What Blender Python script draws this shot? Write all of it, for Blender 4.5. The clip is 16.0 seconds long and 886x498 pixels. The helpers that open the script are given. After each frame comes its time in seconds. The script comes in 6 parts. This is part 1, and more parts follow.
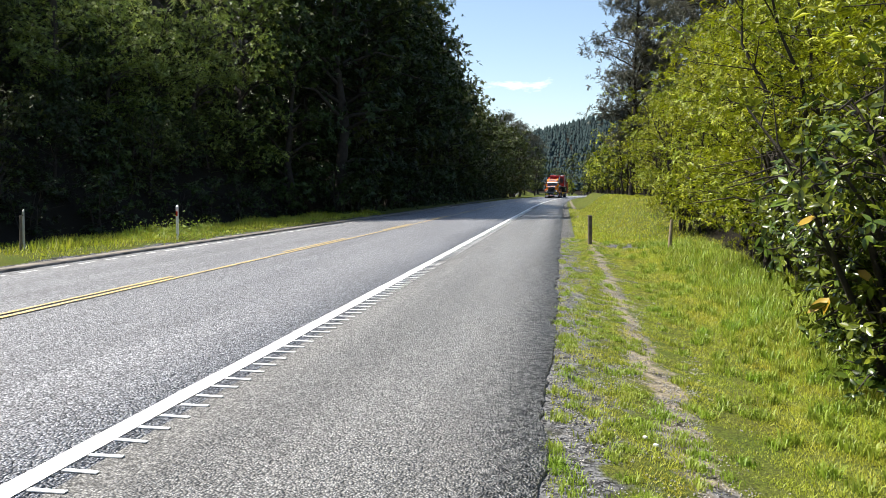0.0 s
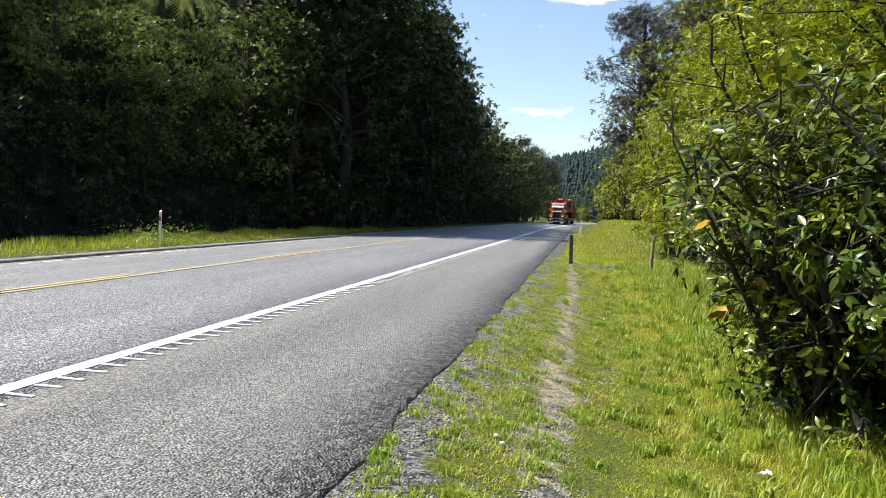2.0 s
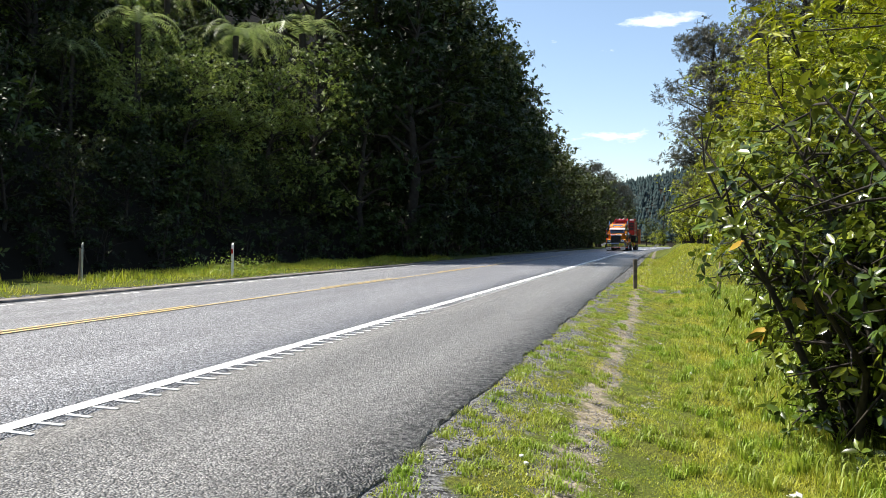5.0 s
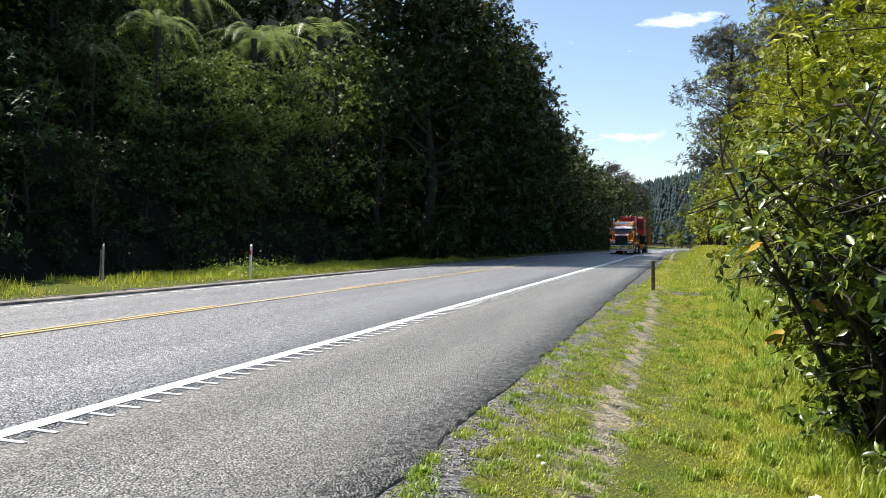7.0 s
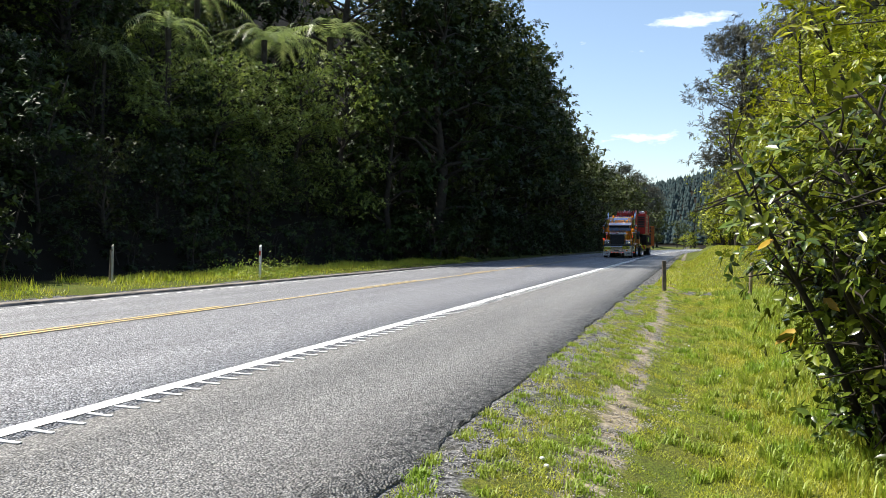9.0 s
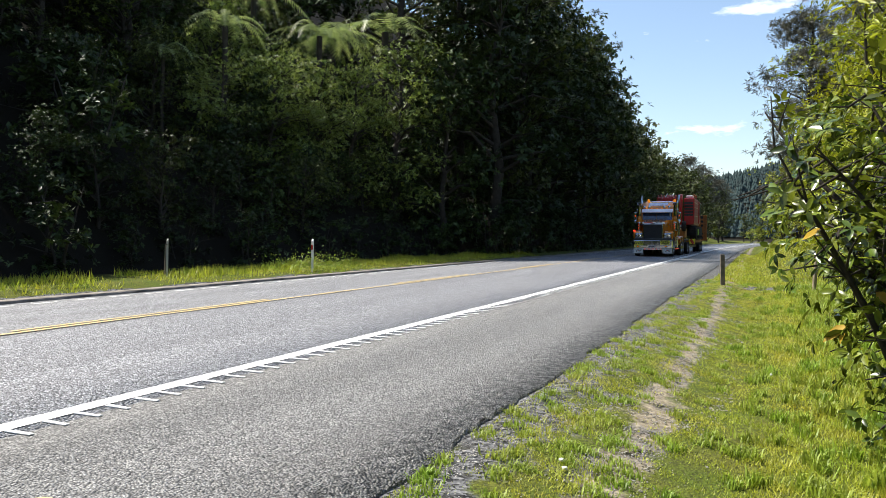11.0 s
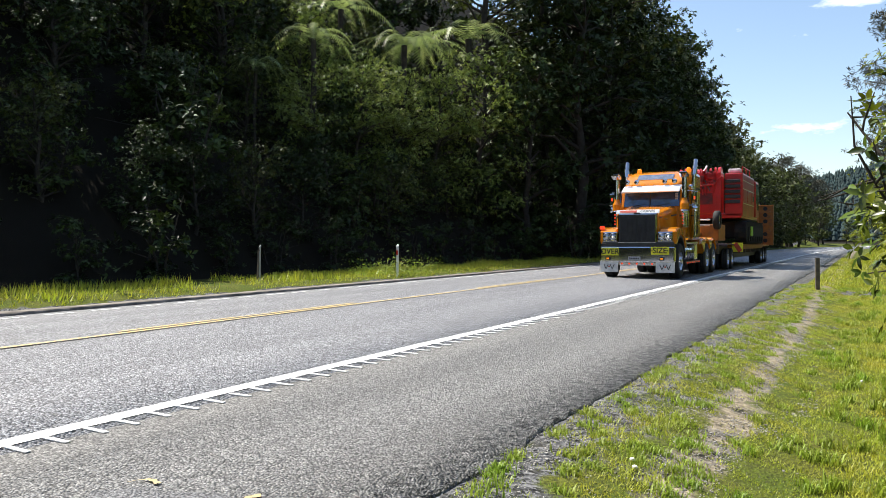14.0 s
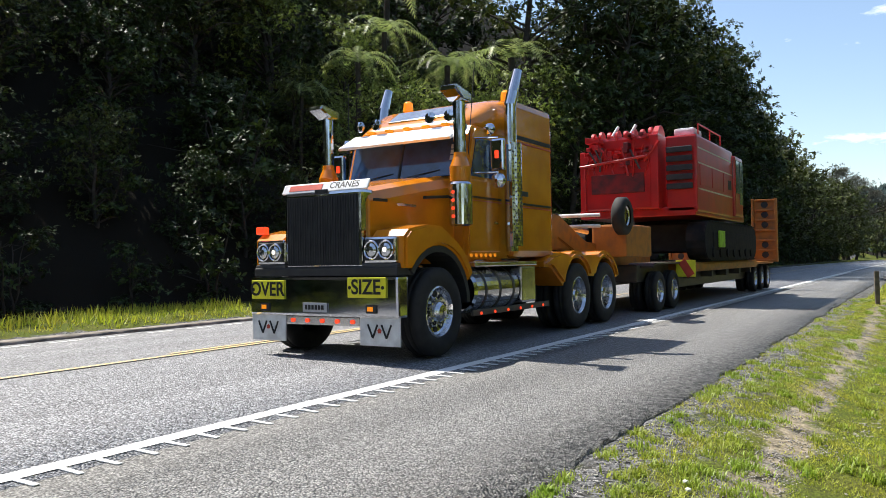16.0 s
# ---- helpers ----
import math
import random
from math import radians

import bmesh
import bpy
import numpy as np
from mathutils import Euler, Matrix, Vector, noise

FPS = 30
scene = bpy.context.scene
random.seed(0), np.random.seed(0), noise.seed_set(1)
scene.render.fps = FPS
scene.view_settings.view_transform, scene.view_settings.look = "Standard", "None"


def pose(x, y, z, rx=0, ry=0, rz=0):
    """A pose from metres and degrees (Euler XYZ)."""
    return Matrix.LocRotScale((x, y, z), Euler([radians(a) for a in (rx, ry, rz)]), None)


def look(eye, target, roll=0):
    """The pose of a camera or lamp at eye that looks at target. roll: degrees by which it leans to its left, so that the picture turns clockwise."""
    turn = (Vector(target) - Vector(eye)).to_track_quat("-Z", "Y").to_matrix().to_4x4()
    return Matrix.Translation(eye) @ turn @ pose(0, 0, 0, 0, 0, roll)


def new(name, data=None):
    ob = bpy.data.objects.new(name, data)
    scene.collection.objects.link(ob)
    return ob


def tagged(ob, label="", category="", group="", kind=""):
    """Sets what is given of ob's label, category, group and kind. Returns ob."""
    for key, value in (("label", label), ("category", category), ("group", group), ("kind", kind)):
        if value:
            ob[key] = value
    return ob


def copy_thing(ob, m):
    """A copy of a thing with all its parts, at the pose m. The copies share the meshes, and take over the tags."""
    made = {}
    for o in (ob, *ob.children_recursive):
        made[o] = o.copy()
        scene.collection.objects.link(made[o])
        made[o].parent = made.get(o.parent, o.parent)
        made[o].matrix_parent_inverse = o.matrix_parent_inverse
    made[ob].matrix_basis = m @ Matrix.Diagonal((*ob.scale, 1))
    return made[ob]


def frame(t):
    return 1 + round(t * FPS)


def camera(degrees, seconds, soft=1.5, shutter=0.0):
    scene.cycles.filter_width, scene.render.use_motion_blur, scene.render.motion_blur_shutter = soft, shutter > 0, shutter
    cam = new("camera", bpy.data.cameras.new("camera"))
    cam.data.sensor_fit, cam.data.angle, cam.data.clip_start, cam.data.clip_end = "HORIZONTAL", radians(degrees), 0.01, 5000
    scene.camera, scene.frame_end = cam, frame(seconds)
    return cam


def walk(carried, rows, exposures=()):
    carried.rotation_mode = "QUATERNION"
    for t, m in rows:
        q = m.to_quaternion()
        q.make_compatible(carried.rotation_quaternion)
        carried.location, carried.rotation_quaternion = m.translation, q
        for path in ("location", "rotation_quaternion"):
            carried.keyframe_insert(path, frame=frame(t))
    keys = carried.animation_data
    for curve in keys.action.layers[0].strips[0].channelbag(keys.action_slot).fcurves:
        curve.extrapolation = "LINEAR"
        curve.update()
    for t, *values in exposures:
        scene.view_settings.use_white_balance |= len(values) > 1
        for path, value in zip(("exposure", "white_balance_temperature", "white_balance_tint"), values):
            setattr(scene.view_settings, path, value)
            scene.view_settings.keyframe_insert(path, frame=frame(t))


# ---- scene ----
cam = camera(59.6, 16.0, soft=0.75)
PATH = [
    (0, (-0.066, 0.175, 1.489), (-0.372, 2.145, 1.333), 0.7),
    (0.5, (0.172, 0.176, 1.405), (-0.114, 2.154, 1.329), 1.7),
    (1, (0.459, 0.297, 1.393), (0.078, 2.26, 1.354), 1.4),
    (1.5, (0.767, 0.36, 1.328), (0.393, 2.321, 1.214), 2.1),
    (2, (0.908, 0.459, 1.285), (0.558, 2.425, 1.187), 2.7),
    (2.5, (1.039, 0.446, 1.267), (0.578, 2.392, 1.217), 2.4),
    (3, (1.166, 0.423, 1.268), (0.703, 2.368, 1.209), 2.6),
    (3.5, (1.191, 0.398, 1.268), (0.703, 2.337, 1.209), 1.6),
    (4, (1.223, 0.389, 1.274), (0.719, 2.324, 1.233), 1.5),
    (6.5, (1.25, 0.333, 1.288), (0.668, 2.246, 1.258), 1.3),
    (7, (1.246, 0.333, 1.284), (0.666, 2.247, 1.254), 1.5),
    (7.5, (1.237, 0.324, 1.288), (0.655, 2.237, 1.266), 1.3),
    (8, (1.267, 0.37, 1.279), (0.678, 2.281, 1.249), 1.3),
    (8.2, (1.267, 0.357, 1.271), (0.678, 2.268, 1.251), 1.2),
    (10.5, (1.402, 0.725, 1.25), (0.699, 2.596, 1.2), 1.7),
    (11, (1.471, 0.737, 1.236), (0.716, 2.589, 1.191), 1.2),
    (11.5, (1.534, 0.733, 1.226), (0.74, 2.567, 1.148), 1.4),
    (12, (1.55, 0.685, 1.214), (0.756, 2.519, 1.149), 1.8),
    (12.5, (1.556, 0.575, 1.22), (0.716, 2.388, 1.136), 1.5),
    (13, (1.585, 0.585, 1.217), (0.697, 2.376, 1.148), 1.1),
    (13.5, (1.602, 0.599, 1.232), (0.677, 2.372, 1.189), 0.8),
    (14, (1.619, 0.596, 1.236), (0.664, 2.353, 1.2), 0.8),
    (14.5, (1.621, 0.613, 1.237), (0.658, 2.366, 1.209), 0.8),
    (15, (1.629, 0.606, 1.251), (0.646, 2.348, 1.238), 0.7),
    (15.5, (1.626, 0.617, 1.236), (0.612, 2.341, 1.245), 0.4),
    (16, (1.62, 0.625, 1.239), (0.562, 2.321, 1.251), -0.1),
]
walk(cam, [(t, look(eye, target, roll)) for t, eye, target, roll in PATH])


# ---- sun, sky, exposure ----
SUN_FROM = Vector((-0.64, 0.05, 1.0)).normalized()
sun = new("sun", bpy.data.lights.new("sun", "SUN"))
sun.data.energy, sun.data.angle, sun.data.color = 5.0, radians(0.6), (1.0, 0.95, 0.86)
sun.matrix_world = look(SUN_FROM * 50, (0, 0, 0))
scene.view_settings.exposure = 0.80

world = bpy.data.worlds.new("sky")
scene.world = world
world.use_nodes = True
wn, wl = world.node_tree.nodes, world.node_tree.links
wn.clear()
w_out = wn.new("ShaderNodeOutputWorld")
w_bg = wn.new("ShaderNodeBackground")
w_bg.inputs["Strength"].default_value = 0.114
w_sky = wn.new("ShaderNodeTexSky")
w_sky.sky_type, w_sky.sun_disc = "NISHITA", False
w_sky.sun_elevation, w_sky.sun_rotation = math.asin(SUN_FROM.z), radians(-86)
w_sky.air_density, w_sky.dust_density, w_sky.ozone_density = 1.0, 0.7, 0.5
w_co = wn.new("ShaderNodeTexCoord")


def w_math(op, a, b=None, c=None):
    n = wn.new("ShaderNodeMath")
    n.operation = op
    for i, v in enumerate((a, b, c)):
        if v is None:
            continue
        if isinstance(v, (int, float)):
            n.inputs[i].default_value = v
        else:
            wl.new(v, n.inputs[i])
    return n.outputs[0]


# flat fair-weather clouds low over the valley, broken by noise over the whole sky
w_sep = wn.new("ShaderNodeSeparateXYZ")
wl.new(w_co.outputs["Generated"], w_sep.inputs[0])
w_map = wn.new("ShaderNodeMapping")
w_map.inputs["Scale"].default_value = (26.0, 26.0, 75.0)
wl.new(w_co.outputs["Generated"], w_map.inputs[0])
w_noise = wn.new("ShaderNodeTexNoise")
w_noise.inputs["Scale"].default_value = 1.0
w_noise.inputs["Detail"].default_value = 7.0
w_noise.inputs["Roughness"].default_value = 0.58
wl.new(w_map.outputs[0], w_noise.inputs["Vector"])
w_ramp = wn.new("ShaderNodeMapRange")
w_ramp.inputs["From Min"].default_value, w_ramp.inputs["From Max"].default_value = 0.70, 1.05
w_sum = w_noise.outputs["Fac"]
for cx, cz, wx, wz, amount in ((-0.008, 0.264, 0.055, 0.0085, 0.45), (-0.06, 0.130, 0.075, 0.009, 0.30), (0.40, 0.33, 0.12, 0.02, 0.4), (-0.5, 0.42, 0.15, 0.025, 0.4)):
    ax = w_math("POWER", w_math("ABSOLUTE", w_math("DIVIDE", w_math("SUBTRACT", w_sep.outputs[0], cx), wx)), 2.0)
    az = w_math("POWER", w_math("ABSOLUTE", w_math("DIVIDE", w_math("SUBTRACT", w_sep.outputs[2], cz), wz)), 2.0)
    front = w_math("GREATER_THAN", w_sep.outputs[1], 0.0)
    hump = w_math("MULTIPLY", w_math("EXPONENT", w_math("MULTIPLY", w_math("ADD", ax, az), -1.0)), front)
    w_sum = w_math("ADD", w_sum, w_math("MULTIPLY", hump, amount))
wl.new(w_sum, w_ramp.inputs["Value"])
w_mix = wn.new("ShaderNodeMixRGB")
wl.new(w_ramp.outputs[0], w_mix.inputs["Fac"])
wl.new(w_sky.outputs[0], w_mix.inputs["Color1"])
w_mix.inputs["Color2"].default_value = (9.5, 9.7, 10.0, 1)
wl.new(w_mix.outputs[0], w_bg.inputs["Color"])
wl.new(w_bg.outputs[0], w_out.inputs[0])


# ---- materials ----
def material(name, color, rough=0.6, metal=0.0, spec=0.5, second=None, scale=6.0, amount=1.0, bump=0.0, bump_scale=60.0, bump_dist=0.004,
             per_object=0.0, per_island=0.0, emit=None, emit_strength=0.0, translucent=0.0, lo=0.35, hi=0.65, coat=0.0):
    """A two-scale noise material: base colour, stains of a second colour, fine grain and relief."""
    m = bpy.data.materials.new(name)
    m.use_nodes = True
    n, l = m.node_tree.nodes, m.node_tree.links
    b = n["Principled BSDF"]
    b.inputs["Roughness"].default_value = rough
    b.inputs["Metallic"].default_value = metal
    b.inputs["Specular IOR Level"].default_value = spec
    b.inputs["Coat Weight"].default_value = coat
    co = n.new("ShaderNodeTexCoord")
    second = second or tuple(c * 0.7 for c in color)
    big = n.new("ShaderNodeTexNoise")
    big.inputs["Scale"].default_value, big.inputs["Detail"].default_value = scale, 6.0
    l.new(co.outputs["Object"], big.inputs["Vector"])
    mr = n.new("ShaderNodeMapRange")
    mr.inputs["From Min"].default_value, mr.inputs["From Max"].default_value = lo, hi
    mr.inputs["To Max"].default_value = amount
    l.new(big.outputs["Fac"], mr.inputs["Value"])
    mix = n.new("ShaderNodeMixRGB")
    l.new(mr.outputs[0], mix.inputs["Fac"])
    mix.inputs["Color1"].default_value, mix.inputs["Color2"].default_value = (*color, 1), (*second, 1)
    fine = n.new("ShaderNodeTexNoise")
    fine.inputs["Scale"].default_value, fine.inputs["Detail"].default_value = bump_scale, 4.0
    l.new(co.outputs["Object"], fine.inputs["Vector"])
    hsv = n.new("ShaderNodeHueSaturation")
    val = n.new("ShaderNodeMapRange")
    val.inputs["To Min"].default_value, val.inputs["To Max"].default_value = 0.88, 1.12
    l.new(fine.outputs["Fac"], val.inputs["Value"])
    value = val.outputs[0]
    for source, amt in (("o", per_object), ("i", per_island)):
        if not amt:
            continue
        node = n.new("ShaderNodeObjectInfo") if source == "o" else n.new("ShaderNodeNewGeometry")
        r = n.new("ShaderNodeMapRange")
        r.inputs["To Min"].default_value, r.inputs["To Max"].default_value = 1 - amt, 1 + amt
        l.new(node.outputs["Random" if source == "o" else "Random Per Island"], r.inputs["Value"])
        mul = n.new("ShaderNodeMath")
        mul.operation = "MULTIPLY"
        l.new(value, mul.inputs[0]), l.new(r.outputs[0], mul.inputs[1])
        value = mul.outputs[0]
    l.new(value, hsv.inputs["Value"])
    l.new(mix.outputs[0], hsv.inputs["Color"])
    l.new(hsv.outputs[0], b.inputs["Base Color"])
    if bump:
        bp = n.new("ShaderNodeBump")
        bp.inputs["Strength"].default_value, bp.inputs["Distance"].default_value = bump, bump_dist
        l.new(fine.outputs["Fac"], bp.inputs["Height"])
        l.new(bp.outputs[0], b.inputs["Normal"])
    if emit:
        b.inputs["Emission Color"].default_value, b.inputs["Emission Strength"].default_value = (*emit, 1), emit_strength
    if translucent:
        out = n["Material Output"]
        tr = n.new("ShaderNodeBsdfTranslucent")
        l.new(hsv.outputs[0], tr.inputs["Color"])
        ms = n.new("ShaderNodeMixShader")
        ms.inputs[0].default_value = translucent
        l.new(b.outputs[0], ms.inputs[1]), l.new(tr.outputs[0], ms.inputs[2])
        l.new(ms.outputs[0], out.inputs["Surface"])
    return m


def chipseal(name, light, dark, tint_noise, stones=66.0, relief=0.014, worn_edge=False, pits=0.25):
    """Chip seal: stones of 6 to 14 mm in bitumen, polished wheel tracks and long stains."""
    m = bpy.data.materials.new(name)
    m.use_nodes = True
    n, l = m.node_tree.nodes, m.node_tree.links
    b = n["Principled BSDF"]
    co = n.new("ShaderNodeTexCoord")
    vor = n.new("ShaderNodeTexVoronoi")
    vor.inputs["Scale"].default_value = stones
    l.new(co.outputs["Object"], vor.inputs["Vector"])
    sep = n.new("ShaderNodeSeparateColor")
    l.new(vor.outputs["Color"], sep.inputs[0])
    mix = n.new("ShaderNodeMixRGB")
    l.new(sep.outputs[0], mix.inputs["Fac"])
    mix.inputs["Color1"].default_value, mix.inputs["Color2"].default_value = (*dark, 1), (*light, 1)
    streak_map = n.new("ShaderNodeMapping")
    streak_map.inputs["Scale"].default_value = (1.6, 0.09, 1.0)
    l.new(co.outputs["Object"], streak_map.inputs[0])
    streak = n.new("ShaderNodeTexNoise")
    streak.inputs["Scale"].default_value, streak.inputs["Detail"].default_value = 1.0, 5.0
    l.new(streak_map.outputs[0], streak.inputs["Vector"])
    blotch = n.new("ShaderNodeTexNoise")
    blotch.inputs["Scale"].default_value, blotch.inputs["Detail"].default_value = 9.0, 8.0
    blotch.inputs["Roughness"].default_value = 0.7
    l.new(co.outputs["Object"], blotch.inputs["Vector"])
    a = n.new("ShaderNodeMath")
    a.operation = "ADD"
    l.new(streak.outputs["Fac"], a.inputs[0]), l.new(blotch.outputs["Fac"], a.inputs[1])
    mr = n.new("ShaderNodeMapRange")
    mr.inputs["From Min"].default_value, mr.inputs["From Max"].default_value = 0.7, 1.3
    mr.inputs["To Min"].default_value, mr.inputs["To Max"].default_value = 1 - tint_noise, 1 + tint_noise
    l.new(a.outputs[0], mr.inputs["Value"])
    colour = mix.outputs[0]
    if worn_edge:
        # the outer half metre has lost its fines: coarse dark stones show in ragged patches
        sx = n.new("ShaderNodeSeparateXYZ")
        l.new(co.outputs["Object"], sx.inputs[0])
        ad = n.new("ShaderNodeMath")
        ad.operation = "MULTIPLY_ADD"
        l.new(blotch.outputs["Fac"], ad.inputs[0])
        ad.inputs[1].default_value = 0.9
        l.new(sx.outputs[0], ad.inputs[2])
        wr = n.new("ShaderNodeMapRange")
        wr.inputs["From Min"].default_value, wr.inputs["From Max"].default_value = -0.55, 0.15
        l.new(ad.outputs[0], wr.inputs["Value"])
        coarse = n.new("ShaderNodeTexVoronoi")
        coarse.inputs["Scale"].default_value = 32.0
        l.new(co.outputs["Object"], coarse.inputs["Vector"])
        cs = n.new("ShaderNodeSeparateColor")
        l.new(coarse.outputs["Color"], cs.inputs[0])
        cm = n.new("ShaderNodeMixRGB")
        l.new(cs.outputs[1], cm.inputs["Fac"])
        cm.inputs["Color1"].default_value, cm.inputs["Color2"].default_value = (0.008, 0.008, 0.009, 1), (0.33, 0.32, 0.30, 1)
        wm = n.new("ShaderNodeMixRGB")
        l.new(wr.outputs[0], wm.inputs["Fac"])
        l.new(colour, wm.inputs["Color1"]), l.new(cm.outputs[0], wm.inputs["Color2"])
        colour = wm.outputs[0]
    # bitumen shows between the stones, and pits of a few centimetres where stones are lost
    gap = n.new("ShaderNodeMapRange")
    gap.inputs["From Min"].default_value, gap.inputs["From Max"].default_value = 0.35, 0.75
    gap.inputs["To Min"].default_value, gap.inputs["To Max"].default_value = 1.0, 0.3
    l.new(vor.outputs["Distance"], gap.inputs["Value"])
    pit = n.new("ShaderNodeTexNoise")
    pit.inputs["Scale"].default_value, pit.inputs["Detail"].default_value, pit.inputs["Roughness"].default_value = 24.0, 4.0, 0.75
    l.new(co.outputs["Object"], pit.inputs["Vector"])
    pr = n.new("ShaderNodeMapRange")
    pr.inputs["From Min"].default_value, pr.inputs["From Max"].default_value = 0.36, 0.6
    pr.inputs["To Min"].default_value, pr.inputs["To Max"].default_value = 1 - 1.6 * pits, 1 + 0.8 * pits
    l.new(pit.outputs["Fac"], pr.inputs["Value"])
    shade = mr.outputs[0]
    for other in (gap.outputs[0], pr.outputs[0]):
        mu = n.new("ShaderNodeMath")
        mu.operation = "MULTIPLY"
        l.new(shade, mu.inputs[0]), l.new(other, mu.inputs[1])
        shade = mu.outputs[0]
    hsv = n.new("ShaderNodeHueSaturation")
    l.new(colour, hsv.inputs["Color"]), l.new(shade, hsv.inputs["Value"])
    l.new(hsv.outputs[0], b.inputs["Base Color"])
    bp = n.new("ShaderNodeBump")
    bp.inputs["Strength"].default_value, bp.inputs["Distance"].default_value = 1.0, relief
    bp.invert = True
    l.new(vor.outputs["Distance"], bp.inputs["Height"])
    l.new(bp.outputs[0], b.inputs["Normal"])
    b.inputs["Roughness"].default_value = 0.52
    b.inputs["Specular IOR Level"].default_value = 0.5
    return m


def verge_material():
    """Grass over gravelly soil: worn stony strips beside the seal and along a wheel track."""
    m = bpy.data.materials.new("verge_ground")
    m.use_nodes = True
    n, l = m.node_tree.nodes, m.node_tree.links
    b = n["Principled BSDF"]
    b.inputs["Roughness"].default_value, b.inputs["Specular IOR Level"].default_value = 0.95, 0.06
    co = n.new("ShaderNodeTexCoord")

    def noise_tex(scale, detail=5.0):
        t = n.new("ShaderNodeTexNoise")
        t.inputs["Scale"].default_value, t.inputs["Detail"].default_value = scale, detail
        l.new(co.outputs["Object"], t.inputs["Vector"])
        return t.outputs["Fac"]

    def mixed(fac, c1, c2):
        x = n.new("ShaderNodeMixRGB")
        l.new(fac, x.inputs["Fac"])
        for i, c in (("Color1", c1), ("Color2", c2)):
            if isinstance(c, tuple):
                x.inputs[i].default_value = (*c, 1)
            else:
                l.new(c, x.inputs[i])
        return x.outputs[0]

    def op(kind, a, b2=None, c=None):
        x = n.new("ShaderNodeMath")
        x.operation = kind
        for i, v in enumerate((a, b2, c)):
            if v is None:
                continue
            if isinstance(v, (int, float)):
                x.inputs[i].default_value = v
            else:
                l.new(v, x.inputs[i])
        return x.outputs[0]

    def ramp(v, lo, hi):
        x = n.new("ShaderNodeMapRange")
        x.inputs["From Min"].default_value, x.inputs["From Max"].default_value = lo, hi
        l.new(v, x.inputs["Value"])
        return x.outputs[0]

    s = n.new("ShaderNodeSeparateXYZ")
    l.new(co.outputs["Object"], s.inputs[0])
    grass = mixed(ramp(noise_tex(1.7), 0.35, 0.65), (0.10, 0.14, 0.02), (0.15, 0.155, 0.03))
    grass = mixed(ramp(noise_tex(38.0), 0.3, 0.7), grass, (0.05, 0.055, 0.02))
    vor = n.new("ShaderNodeTexVoronoi")
    vor.inputs["Scale"].default_value = 45.0
    l.new(co.outputs["Object"], vor.inputs["Vector"])
    vs = n.new("ShaderNodeSeparateColor")
    l.new(vor.outputs["Color"], vs.inputs[0])
    stone = mixed(vs.outputs[0], (0.016, 0.016, 0.017), (0.22, 0.22, 0.222))
    soil = mixed(ramp(noise_tex(26.0), 0.35, 0.65), (0.36, 0.31, 0.22), (0.16, 0.135, 0.10))
    by_track = ramp(op("ABSOLUTE", op("SUBTRACT", s.outputs[0], 0.85)), 0.5, 0.15)
    stone = mixed(op("MULTIPLY", by_track, ramp(noise_tex(3.0), 0.35, 0.55)), stone, soil)
    stone = mixed(ramp(noise_tex(7.0), 0.52, 0.68), stone, (0.035, 0.034, 0.026))
    # worn strips
    edge = ramp(op("ABSOLUTE", op("SUBTRACT", s.outputs[0], -0.06)), 0.85, 0.05)
    track = ramp(op("ABSOLUTE", op("SUBTRACT", op("MULTIPLY_ADD", noise_tex(1.1, 3.0), 0.35, s.outputs[0]), 0.93)), 0.32, 0.02)
    far = ramp(op("ABSOLUTE", op("SUBTRACT", s.outputs[0], -10.45)), 0.45, 0.15)
    lay = ramp(op("ABSOLUTE", op("SUBTRACT", s.outputs[1], 22.6)), 2.2, 0.6)
    lay = op("MULTIPLY", lay, ramp(s.outputs[0], 0.3, 1.2))
    lay = op("MULTIPLY", lay, ramp(s.outputs[0], 4.5, 3.0))
    worn = op("MAXIMUM", op("MAXIMUM", edge, track), op("MAXIMUM", far, op("MULTIPLY", lay, 0.9)))
    worn = ramp(op("ADD", worn, op("MULTIPLY", op("SUBTRACT", noise_tex(4.0, 8.0), 0.5), 1.7)), 0.5, 0.75)
    col = mixed(worn, grass, stone)
    # leaf litter under trees and on the far hill, blackened for tree shade
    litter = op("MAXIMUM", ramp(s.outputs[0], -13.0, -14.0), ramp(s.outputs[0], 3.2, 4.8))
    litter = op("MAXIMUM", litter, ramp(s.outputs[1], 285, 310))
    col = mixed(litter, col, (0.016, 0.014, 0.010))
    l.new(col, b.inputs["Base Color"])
    bp = n.new("ShaderNodeBump")
    bp.inputs["Strength"].default_value, bp.inputs["Distance"].default_value = 0.8, 0.012
    l.new(op("ADD", noise_tex(30.0), vor.outputs["Distance"]), bp.inputs["Height"])
    l.new(bp.outputs[0], b.inputs["Normal"])
    return m


